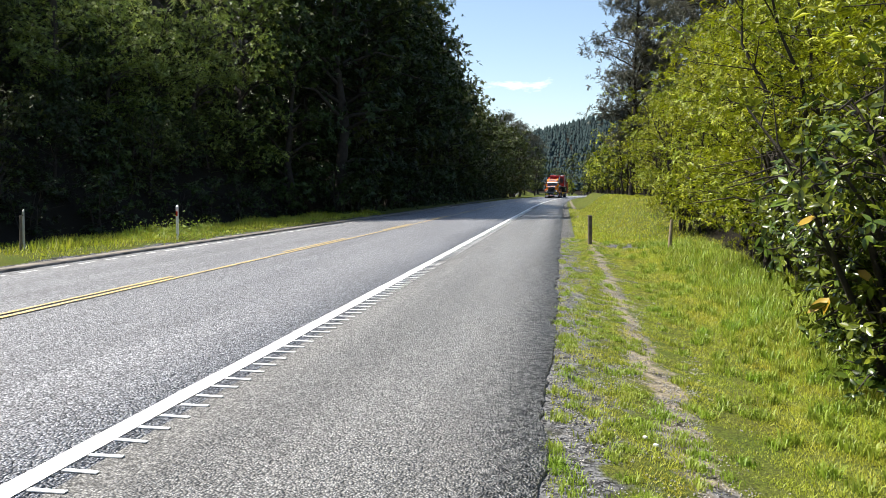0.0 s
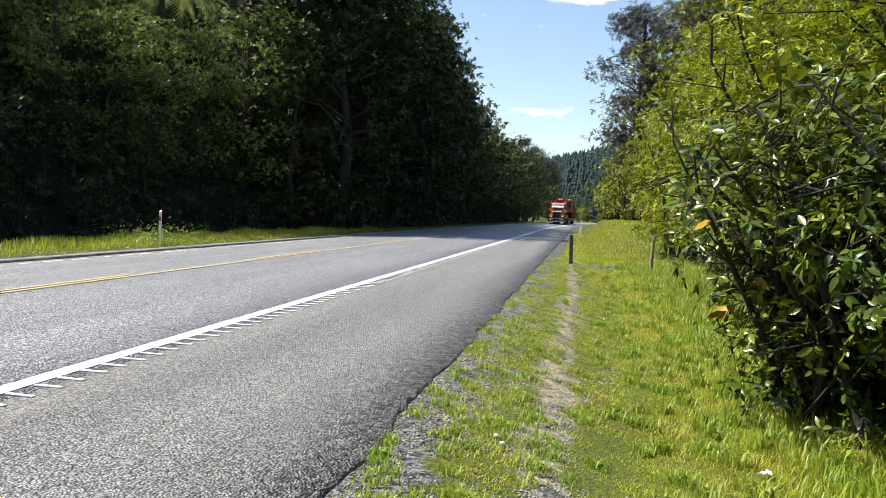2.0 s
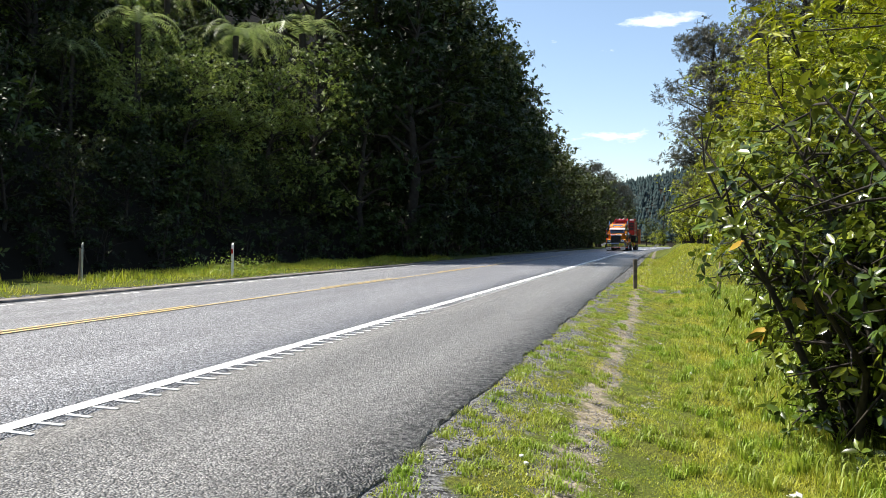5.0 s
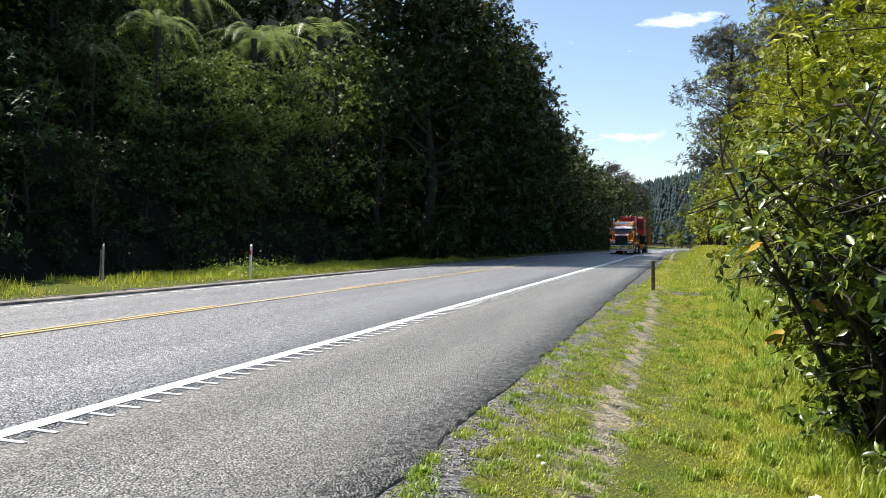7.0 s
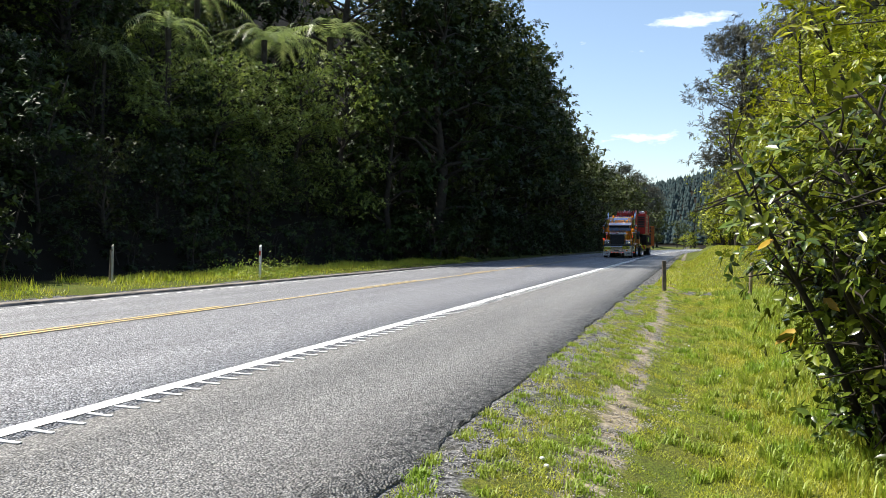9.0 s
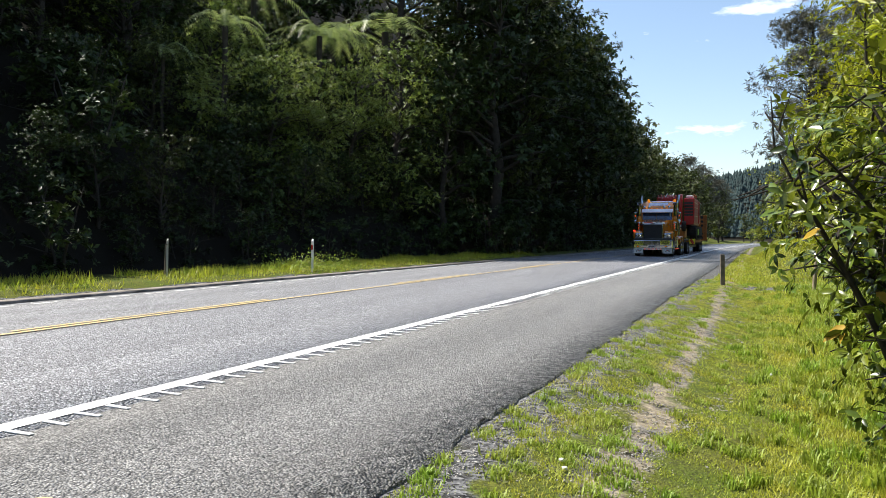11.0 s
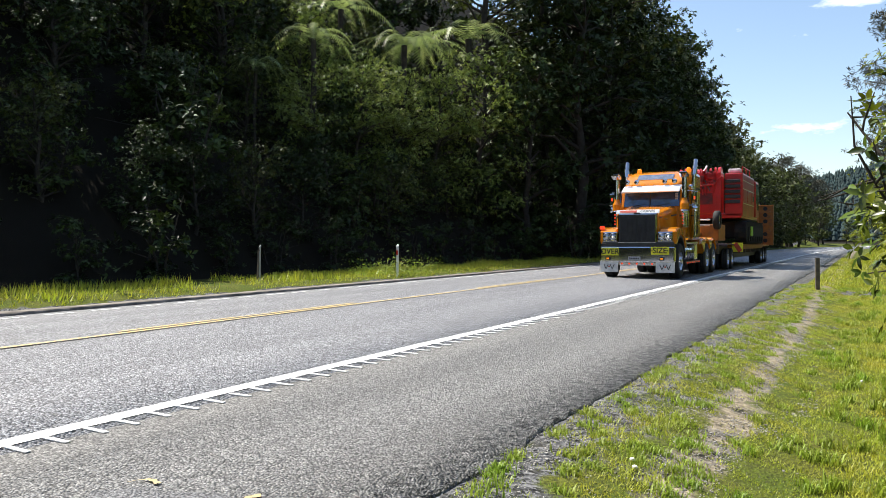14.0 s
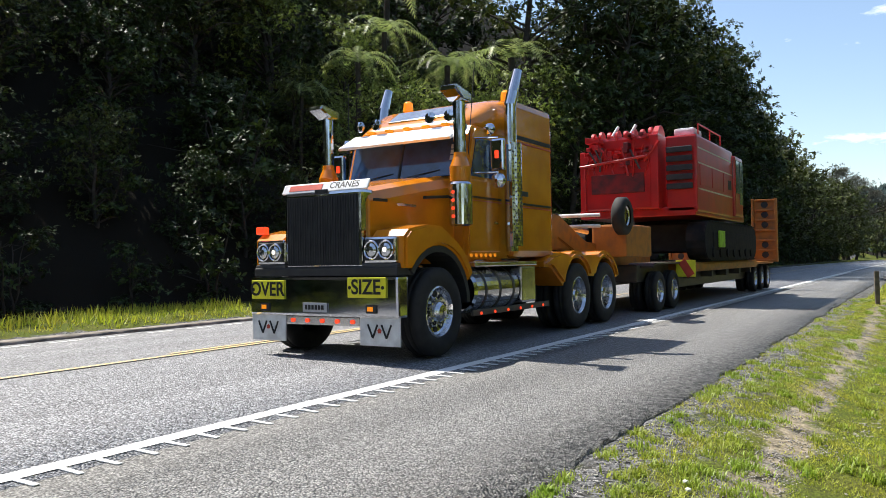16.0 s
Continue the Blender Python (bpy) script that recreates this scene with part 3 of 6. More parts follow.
def make_tree(name, seed, height, radius, trunk_r, n_limbs, n_leaves, leaf, mat, low=0.25, clump=0.16, top_heavy=1.0, aspect=0.45, flat=0.7, stems=1, hollow=0.35, per=7, lean_by=0.12, dome=True, spread=0.9):
    """A tree or shrub: trunk and limbs in one part, a crown of leafy shoots in clumps in another."""
    rng = np.random.default_rng(seed)
    wood, ends = [], []
    for s in range(stems):
        lean = rng.normal(size=2) * (0.04 if stems == 1 else lean_by) * height
        base = np.array([*(rng.normal(size=2) * (0 if stems == 1 else 0.07 * height)), -0.25])
        n = 7
        path = [base + np.array([lean[0] * (i / n) ** 1.4, lean[1] * (i / n) ** 1.4, 0]) + np.array([0, 0, (height * 0.92 + 0.25) * i / n]) + np.array([*(rng.normal(size=2) * 0.012 * height), 0]) * (i > 0) for i in range(n + 1)]
        wood.append(tube(path, [trunk_r * (1 - 0.85 * i / n) + 0.006 for i in range(n + 1)]))
        path = np.array(path)
        for k in range(n_limbs // stems):
            h = rng.uniform(low, 0.97) ** (1 / top_heavy)
            i = min(int(h * n), n - 1)
            q = path[i] + (path[i + 1] - path[i]) * (h * n - i)
            a = rng.uniform(0, 2 * math.pi)
            prof = math.sin(math.pi * min(max((h - low) / (1.08 - low), 0), 1) ** 0.75) * 0.8 + 0.2
            reach = radius * prof * rng.uniform(0.55, 1.12)
            e = q + np.array([math.cos(a) * reach, math.sin(a) * reach, reach * rng.uniform(0.0, 0.55)])
            m = (q + e) / 2 + np.array([0, 0, 0.12 * reach]) + rng.normal(size=3) * 0.05 * reach
            r0 = trunk_r * (1 - 0.8 * h) * 0.45 + 0.006
            wood.append(tube([q, m, e], [r0, r0 * 0.6, 0.005], 5))
            ends += [e, (e + m) / 2 + rng.normal(size=3) * 0.1 * reach] + ([m] if rng.random() > hollow else [])
    ends = np.array(ends)
    n_tips = n_leaves // per
    pick = rng.integers(0, len(ends), n_tips)
    size = rng.uniform(0.5, 1.35, len(ends))
    off = rng.normal(size=(n_tips, 3))
    if dome:
        # leaves sit on the skin of each clump, most of them above
        off /= np.linalg.norm(off, axis=1, keepdims=True)
        off[:, 2] = np.where(off[:, 2] < -0.3, -off[:, 2], off[:, 2])
        off *= rng.uniform(0.65, 1.1, (n_tips, 1)) * 1.5
    out = off / (np.linalg.norm(off, axis=1, keepdims=True) + 1e-9) + np.array([0, 0, 0.35])
    off = off * clump * radius * 2.0 * size[pick][:, None]
    off[:, 2] *= flat
    c = ends[pick] + off
    c[:, 2] = np.maximum(c[:, 2], 0.05)
    root = new(name)
    wv, wf = join(wood)
    mesh_object("trunk", wv, wf, M_BARK, root, smooth=True)
    lv, lf = shoots(c, out, per, leaf, rng, aspect=aspect, spread=spread)
    mesh_object("crown", lv, lf, mat, root)
    return root


def big_leaf_bush(name, seed, height, reach, n_stems, mat, leaf, lean):
    """A shrub of bare arching stems that end in whorls of large leathery leaves."""
    rng = np.random.default_rng(seed)
    wood, tips, outs = [], [], []
    for s in range(n_stems):
        a = rng.uniform(0, 2 * math.pi)
        b = np.array([rng.normal() * 0.25, rng.normal() * 0.5, -0.2])
        L = height * rng.uniform(0.45, 1.0)
        tilt = rng.uniform(0.1, 0.9)
        e = b + np.array([math.cos(a) * reach * tilt + lean * rng.uniform(0.3, 1.0), math.sin(a) * reach * 1.25 * tilt, L])
        pts = [b, b * 0.6 + e * 0.4 + np.array([0, 0, 0.15]) * L + rng.normal(size=3) * 0.08, b * 0.25 + e * 0.75 + np.array([0, 0, 0.08]) * L + rng.normal(size=3) * 0.06, e]
        wood.append(tube(pts, [0.035, 0.026, 0.016, 0.006], 6))
        for k in range(15):
            f = rng.uniform(0.06, 1.0)
            i = min(int(f * 3), 2)
            q = pts[i] + (pts[i + 1] - pts[i]) * (f * 3 - i)
            d = rng.normal(size=3) + np.array([0.25 * lean, 0, 0.3])
            d /= np.linalg.norm(d)
            t = q + d * rng.uniform(0.18, 0.62)
            wood.append(tube([q, (q + t) / 2 + rng.normal(size=3) * 0.03, t], [0.011, 0.008, 0.004], 5))
            for _ in range(4):
                u = t + rng.normal(size=3) * np.array([0.13, 0.13, 0.11])
                tips.append(u), outs.append(d + np.array([0, 0, 0.4]))
    tips, outs = np.array(tips), np.array(outs)
    keep = (tips[:, 2] > 0.12) & (tips[:, 0] > -1.6) & (tips[:, 2] < 2.75)
    tips, outs = tips[keep], outs[keep]
    root = new(name)
    v, f = join(wood)
    mesh_object("branchwork", v, f, M_BARK, root, smooth=True)
    v, f = whorls(tips, outs, 6, leaf, rng)
    mesh_object("foliage", v, f, mat, root)
    return root


def whorls(tips, outs, per, leaf, rng, wide=0.42):
    """Whorls of elliptic leaves, each of eight faces folded along the midrib and curled down."""
    axis = outs / np.linalg.norm(outs, axis=1, keepdims=True)
    n = len(tips) * per
    base, ax = np.repeat(tips, per, 0), np.repeat(axis, per, 0)
    side = rng.normal(size=(n, 3))
    side -= (side * ax).sum(1, keepdims=True) * ax
    side /= np.linalg.norm(side, axis=1, keepdims=True)
    d = side + ax * rng.uniform(-0.1, 0.7, (n, 1))
    d[:, 2] -= rng.uniform(0, 0.35, n)
    d /= np.linalg.norm(d, axis=1, keepdims=True)
    nr = ax + np.array([0, 0, 0.4]) + rng.normal(size=(n, 3)) * 0.2
    nr -= (nr * d).sum(1, keepdims=True) * d
    nr /= np.linalg.norm(nr, axis=1, keepdims=True)
    w = np.cross(d, nr)
    s = leaf * rng.uniform(0.55, 1.2, (n, 1))
    curl = rng.uniform(0.0, 0.3, (n, 1))
    rib = [base + d * s * f - nr * s * curl * f * f for f in (0.05, 0.35, 0.7, 1.0)]
    cols = []
    for k, f, wd in ((1, 0.35, 0.42), (2, 0.7, 0.36)):
        for sg in (1, -1):
            cols.append(rib[k] + w * sg * s * wide * wd * 1.1 + nr * s * 0.05)
    v = np.stack([*rib, *cols], 1).reshape(-1, 3)
    o = (np.arange(n) * 8)[:, None]
    tri = np.array([(0, 5, 1), (1, 5, 7), (1, 7, 2), (2, 7, 3), (0, 1, 4), (1, 6, 4), (1, 2, 6), (2, 3, 6)])
    return v, (o[:, None, :] + tri[None]).reshape(-1, 3)


def make_fern(name, seed, height, reach, n_fronds):
    """A tree fern: a scaly trunk and arching fronds of leaflets."""
    rng = np.random.default_rng(seed)
    root = new(name)
    v, f = tube([(0, 0, -0.5), (0.05, 0, height * 0.5), (0, 0.05, height)], [0.14, 0.11, 0.12], 8)
    mesh_object("trunk", v, f, M_BARK, root, smooth=True)
    for k in range(n_fronds):
        a = 2 * math.pi * (k + rng.uniform(-0.3, 0.3)) / n_fronds
        L, rise = reach * rng.uniform(0.75, 1.15), rng.uniform(0.2, 0.6)
        n = 26
        pts = [(math.cos(a) * L * t, math.sin(a) * L * t, height + L * (rise * 2.2 * t - (rise * 2.2 + 0.28) * t * t)) for t in np.linspace(0, 1, n)]
        p = np.array(pts)
        side = np.array([-math.sin(a), math.cos(a), 0])
        vs, fs = [], []
        for i in range(1, n - 1):
            t = i / n
            w = L * 0.15 * math.sin(math.pi * min(1, t * 0.95 + 0.08)) ** 0.8
            d = (p[i + 1] - p[i])
            for sg in (-1, 1):
                o = len(vs)
                tip = p[i] + side * sg * w + d * 1.2 - np.array([0, 0, w * 0.25])
                vs += [p[i] - d * 0.32, p[i] + d * 0.32, tip]
                fs.append((o, o + 1, o + 2))
        mesh_object("frond", np.array(vs), np.array(fs), M_FERN, root)
    return root


def place(root, x, y, turn=0.0, scale=1.0, sink=0.0, first=False, tilt=0.0):
    z = float(ground_height(x, y)) - sink
    m = pose(x, y, z, tilt, 0, turn)
    if first:
        root.matrix_basis = m @ Matrix.Diagonal((scale, scale, scale, 1))
        return root
    ob = copy_thing(root, m)
    ob.scale = (scale, scale, scale)
    return ob


vr = random.Random(5)
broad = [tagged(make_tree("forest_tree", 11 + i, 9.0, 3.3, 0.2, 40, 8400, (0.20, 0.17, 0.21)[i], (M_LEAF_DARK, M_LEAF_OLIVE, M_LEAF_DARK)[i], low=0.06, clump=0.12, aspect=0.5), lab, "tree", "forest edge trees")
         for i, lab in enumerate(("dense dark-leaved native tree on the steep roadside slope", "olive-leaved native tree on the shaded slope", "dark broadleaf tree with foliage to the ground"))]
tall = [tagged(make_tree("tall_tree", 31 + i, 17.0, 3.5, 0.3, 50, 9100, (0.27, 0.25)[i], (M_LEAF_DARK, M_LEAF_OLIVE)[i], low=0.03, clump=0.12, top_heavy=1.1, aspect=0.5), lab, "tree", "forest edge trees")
        for i, lab in enumerate(("tall dark evergreen tree shading the road", "tall olive-green tree with an open rounded crown"))]
far_broad = [tagged(make_tree("forest_tree", 21 + i, 9.0, 3.3, 0.2, 30, 2450, 0.36, (M_LEAF_DARK, M_LEAF_OLIVE)[i], low=0.2, clump=0.13, aspect=0.5), lab, "tree", "forest edge trees")
             for i, lab in enumerate(("dark-leaved native tree high on the wooded slope", "olive-leaved native tree high on the wooded slope"))]
far_tall = tagged(make_tree("tall_tree", 37, 17.0, 3.5, 0.3, 40, 2800, 0.46, M_LEAF_OLIVE, low=0.05, clump=0.125, top_heavy=1.1, aspect=0.5), "tall olive-green tree beside the far stretch of road", "tree", "forest edge trees")
far_lime = tagged(make_tree("roadside_shrub", 57, 5.2, 2.1, 0.06, 40, 2450, 0.22, M_LEAF_LIME, low=0.1, clump=0.12, aspect=0.4, stems=4), "yellow-green shrub along the far stretch of road", "shrub", "roadside shrubs")
started = set()


def place_kind(kind, *where):
    """Sets the first of a kind in place, and copies it from then on."""
    first = kind.name not in started
    started.add(kind.name)
    return place(kind, *where, first=first)


lime = [tagged(make_tree("roadside_shrub", 51 + i, 5.2, 2.1, 0.06, 54, 13300, 0.092, M_LEAF_LIME, low=0.12, clump=0.10, aspect=0.32, stems=4, per=7), "tall yellow-green shrub in full sun on the bank", "shrub", "roadside shrubs") for i in range(2)]
wispy = tagged(make_tree("wispy_tree", 71, 14.5, 3.0, 0.2, 70, 26000, 0.30, M_LEAF_PINE, low=0.25, clump=0.075, aspect=0.09, per=10, dome=False, spread=0.35), "tall grey-green fine-leaved tree above the shrubs", "tree", "wispy trees")
ferns = tagged(make_fern("tree_fern", 81, 6.0, 2.4, 14), "tree fern with arching pale green fronds", "tree fern", "tree ferns")

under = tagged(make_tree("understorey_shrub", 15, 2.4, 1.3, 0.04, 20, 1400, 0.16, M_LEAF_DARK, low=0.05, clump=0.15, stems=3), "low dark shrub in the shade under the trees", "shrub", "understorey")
sunny = tagged(make_tree("sunlit_tree", 16, 9.0, 2.7, 0.16, 44, 10500, 0.155, M_LEAF_SUN_PAINTED, low=0.05, clump=0.12, aspect=0.45), "yellow-green tree with sunlight painted into its leaves, standing out of the dark slope", "tree", "sunlit trees")
# left slope: a sheet of crowns rising from the verge
spots = []
for row, (x0, h) in enumerate(((-15.9, 0.36), (-18.3, 0.50), (-21.2, 0.68), (-24.8, 0.9), (-29.5, 1.05), (-36.0, 1.1))):
    y = -6.0 + row * 1.3
    while y < 42:
        low_ = (1.0, 1.0, 1.0, 0.86, 0.9, 0.93)[row] if y > 21 else 1.0
        spots.append((x0 + vr.uniform(-0.6, 0.6), y, h * low_ * vr.uniform(0.88, 1.1), row))
        y += vr.uniform(2.9, 4.2) * (0.72 + 0.22 * row)
y = -4.0
place_kind(under, -14.2, -5.0, 0, 0.8, 0.1)
while y < 44:
    place(under, -14.3 + vr.uniform(-0.4, 0.3), y, vr.uniform(0, 360), vr.uniform(0.55, 1.0), 0.1)
    y += vr.uniform(1.8, 3.0)
for i, (x, y, s_, row) in enumerate(spots):
    place_kind(far_broad[i % 2] if row > 2 or y < 2 else broad[i % 3], x, y, vr.uniform(0, 360), s_, 0.3)
for i in range(70):
    x, y = vr.uniform(-27, -14.6), vr.uniform(0, 42)
    place(under, x, y, vr.uniform(0, 360), vr.uniform(0.8, 1.5), 0.15)
for x, y, s_ in ((-26.0, 44.0, 1.1), (-30.0, 47.0, 1.1), (-28.0, 40.0, 0.95), (-33.0, 43.0, 1.1), (-25.5, 49.0, 1.1), (-37.0, 47.0, 1.2)):
    place_kind(far_broad[0], x, y, vr.uniform(0, 360), s_, 0.3)
# trees standing out of the slope in sun, most with sunlight painted in
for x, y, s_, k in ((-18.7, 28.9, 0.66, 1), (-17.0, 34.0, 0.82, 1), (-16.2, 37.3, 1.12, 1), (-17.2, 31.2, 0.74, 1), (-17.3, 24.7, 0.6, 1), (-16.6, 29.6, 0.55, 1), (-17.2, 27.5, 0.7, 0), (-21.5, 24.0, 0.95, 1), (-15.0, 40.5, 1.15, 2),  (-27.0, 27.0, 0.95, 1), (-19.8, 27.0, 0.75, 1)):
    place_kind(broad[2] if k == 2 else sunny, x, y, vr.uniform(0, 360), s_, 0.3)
for i, (x, y, s_) in enumerate(((-18.1, 32.6, 1.15), (-18.2, 25.8, 0.93), (-17.6, 38.7, 1.5), (-18.9, 35.4, 1.12), (-20.2, 30.4, 1.05), (-22.4, 33.6, 1.35), (-18.4, 22.6, 0.6))):
    place(ferns, x, y, 47.0 * i, s_, 0.2, first=i == 0)
# further on: a wall of tall trees close to the road
n_tall = 0
for x0, y0, y1, step in ((-13.4, 44, 165, 3.9), (-15.6, 46, 120, 5.0), (-17.6, 41, 150, 7.5)):
    y = y0
    while y < y1:
        s_ = vr.uniform(0.92, 1.1) * (1.2 if y < 78 else 1.05 if y < 95 else 0.87)
        place_kind(far_tall if y > 82 else tall[n_tall % 4 == 1], x0 + vr.uniform(-0.8, 0.5) + float(bend(y)), y, vr.uniform(0, 360), s_, 0.4)
        n_tall += 1
        y += step * vr.uniform(0.8, 1.25)
# undergrowth along the foot of the tall trees
y = 42.0
while y < 140:
    place(under, -12.3 + vr.uniform(-0.4, 0.4) + float(bend(y)), y, vr.uniform(0, 360), vr.uniform(0.9, 1.5), 0.2)
    n_tall += 1
    y += vr.uniform(2.4, 4.0)
# right bank: sunlit shrubs
right = [(4.4, 12.2, 0.95), (4.3, 14.6, 1.05), (4.5, 17.0, 1.12), (4.6, 19.4, 1.1), (5.0, 21.8, 1.15), (6.4, 15.6, 1.35), (6.8, 19.6, 1.45), (7.2, 24.0, 1.5), (5.2, 9.4, 1.15), (6.6, 11.4, 1.3), (5.4, 6.6, 1.1), (7.0, 8.0, 1.25),
         (4.4, 27.0, 0.95), (4.2, 30.2, 0.95), (4.3, 33.4, 0.9), (4.4, 36.8, 0.92), (6.2, 28.6, 1.25), (6.4, 33.0, 1.25), (6.6, 37.6, 1.2), (9.4, 22.0, 1.6), (9.6, 30.0, 1.5), (6.0, 2.6, 1.1), (5.6, -1.2, 1.0), (5.4, -4.8, 1.1), (5.8, -8.6, 1.05)]
for i, (x, y, s_) in enumerate(right):
    place_kind(lime[i % 2], x, y, vr.uniform(0, 360), s_ * vr.uniform(0.95, 1.05), 0.1)
y = 41.0
n_right = 0
while y < 150:
    kind = (lime[n_right % 2] if y < 60 else far_lime, far_broad[1], far_lime, far_broad[n_right // 4 % 2])[n_right % 4]
    s_ = vr.uniform(0.8, 1.05) * (0.62 if kind in far_broad else 1.0)
    place_kind(kind, 4.3 + vr.uniform(-0.4, 0.5) + float(bend(y)), y, vr.uniform(0, 360), s_, 0.15)
    if n_right % 2 == 0:
        place_kind(far_broad[n_right // 2 % 2], 8.0 + vr.uniform(-0.5, 0.8) + float(bend(y)), y + 1.5, vr.uniform(0, 360), vr.uniform(0.7, 0.95), 0.3)
    n_right += 1
    y += vr.uniform(2.8, 4.2)
for i, (x, y, s_) in enumerate(((3.7, 45.5, 0.92), (7.4, 39.0, 1.0), (7.0, 47.0, 0.95), (10.0, 44.0, 1.05), (5.6, 54.0, 0.75), (-12.0, 205.0, 1.35), (-8.5, 212.0, 1.2), (-15.5, 201.0, 1.4))):
    place(wispy, x, y, 71.0 * i, s_, 0.2, first=i == 0)
# unseen trees added behind, both sides and across, to darken reflections and sky fill
for i, (x, y) in enumerate([(-14.6 - 2.2 * (k % 2), -9.0 - 5.2 * k) for k in range(10)] + [(7.5 + 2.0 * (k % 2), -12.0 - 5.6 * k) for k in range(9)] + [(-13.0 + 3.6 * k, -64.0 - 3.0 * (k % 2)) for k in range(7)]):
    place_kind(far_tall, x, y, vr.uniform(0, 360), vr.uniform(0.8, 1.0), 0.4)
# unseen trees and shrubs, added to darken the far verge mirrored in chrome
for k in range(6):
    place_kind(far_broad[k % 2], -12.6 + vr.uniform(-0.3, 0.3), 2.2 - 2.8 * k, vr.uniform(0, 360), vr.uniform(0.5, 0.65), 0.2)
for k in range(11):
    place_kind(under, -11.2 - 0.9 * (k % 2) + vr.uniform(-0.2, 0.2), 3.4 - 1.1 * k, vr.uniform(0, 360), vr.uniform(0.55, 0.75), 0.1)
# scrub across the far bend
for i in range(34):
    y = vr.uniform(175, 290)
    side = -1 if i % 2 else 1
    x = float(bend(y)) + (vr.uniform(-26, -12) if side < 0 else vr.uniform(4, 16))
    place_kind((far_broad[i % 2], far_lime, far_tall)[i % 3], x, y, vr.uniform(0, 360), vr.uniform(0.6, 1.1), 0.2)

# large-leaved shrubs beside the camera
bush = tagged(big_leaf_bush("large_leaved_shrub", 91, 2.7, 1.25, 34, M_LEAF_GLOSS, 0.102, -0.5), "glossy large-leaved shrub with dark arching stems over the grass", "shrub", "large leaved shrubs")
bush.matrix_basis = pose(3.15, 6.9, float(ground_height(3.15, 6.9)))
for x, y, turn, s_ in ((3.7, 5.0, 15, 0.95), (3.5, 8.8, -20, 0.9), (4.4, 6.4, 60, 1.25)):
    ob = copy_thing(bush, pose(x, y, float(ground_height(x, y)), 0, 0, turn))
    ob.scale = (s_, s_, s_)
upper = tagged(make_tree("arching_shrub", 58, 5.0, 2.3, 0.05, 44, 9100, 0.14, M_LEAF_LIME, low=0.3, clump=0.12, aspect=0.3, stems=5, per=7, lean_by=0.14), "arching lime-green shrub reaching high over the verge", "shrub", "roadside shrubs")
upper.matrix_basis = pose(5.1, 8.1, float(ground_height(5.1, 8.1)), 0, 0, 120)
# a few yellowed and pale leaves on the shrub
lr = np.random.default_rng(7)
v, f = whorls(np.array([[2.07, 6.74, 0.66], [1.86, 6.5, 1.30], [2.2, 6.6, 0.9]]), np.array([[-0.6, -0.5, 0.1], [-0.5, -0.4, 0.2], [-0.4, -0.6, 0.2]]), 2, 0.2, lr)
tagged(mesh_object("old_foliage", v - np.array([3.15, 6.9, float(ground_height(3.15, 6.9))]), f, M_LEAF_YELLOW, bush, "old yellowed leaves"), kind="stuff")
v, f = whorls(np.array([[1.66, 6.42, 1.44], [1.75, 6.4, 1.4], [2.05, 6.7, 0.62]]), np.array([[-0.5, -0.6, 0.6], [-0.3, -0.5, 0.7], [-0.3, -0.3, -0.6]]), 4, 0.19, lr)
tagged(mesh_object("outer_foliage", v - np.array([3.15, 6.9, float(ground_height(3.15, 6.9))]), f, M_LEAF_GLOSS, bush, "glossy leaves shining in the sun"), kind="stuff")


# ---- grass, weeds and gravel ----
def lattice(x, y, seed):
    """Smooth value noise between 0 and 1 on a unit lattice."""
    t = np.random.default_rng(seed).uniform(0, 1, (64, 64))
    xi, yi = np.floor(x).astype(int), np.floor(y).astype(int)
    fx, fy = x - xi, y - yi
    fx, fy = fx * fx * (3 - 2 * fx), fy * fy * (3 - 2 * fy)
    g = lambda i, j: t[(xi + i) % 64, (yi + j) % 64]
    return (g(0, 0) * (1 - fx) + g(1, 0) * fx) * (1 - fy) + (g(0, 1) * (1 - fx) + g(1, 1) * fx) * fy


def worn_mask(x, y):
    """Where the verge is bare: beside the seal and along one wheel track."""
    wob = 0.9 * (lattice(x * 2.2, y * 1.3, 1) - 0.5) + 0.9 * (lattice(x * 6, y * 4.5, 2) - 0.5) + 0.7 * (lattice(x * 14, y * 12, 3) - 0.5) + 0.5 * (lattice(x * 31, y * 27, 9) - 0.5)
    a = np.clip(0.92 - np.abs(x + 0.02) / 0.55, 0, 1)
    b = np.clip(1.0 - np.abs(x - 0.76 - 0.16 * (lattice(y * 0.6, x * 0, 4) - 0.5) - 0.05 * np.sin(y * 0.7)) / 0.32, 0, 1) * 1.15
    c = 0.38 * np.clip(1 - np.abs(x - 0.4) / 0.6, 0, 1)
    lay = 1.1 * np.clip(1.3 - np.abs(y - 22.6) / 1.2, 0, 1) * np.clip((x - 0.6) / 0.5, 0, 1)
    return np.clip(np.maximum(np.maximum(np.maximum(a, b), c), lay) * 0.95 + 1.05 * wob, 0, 1)


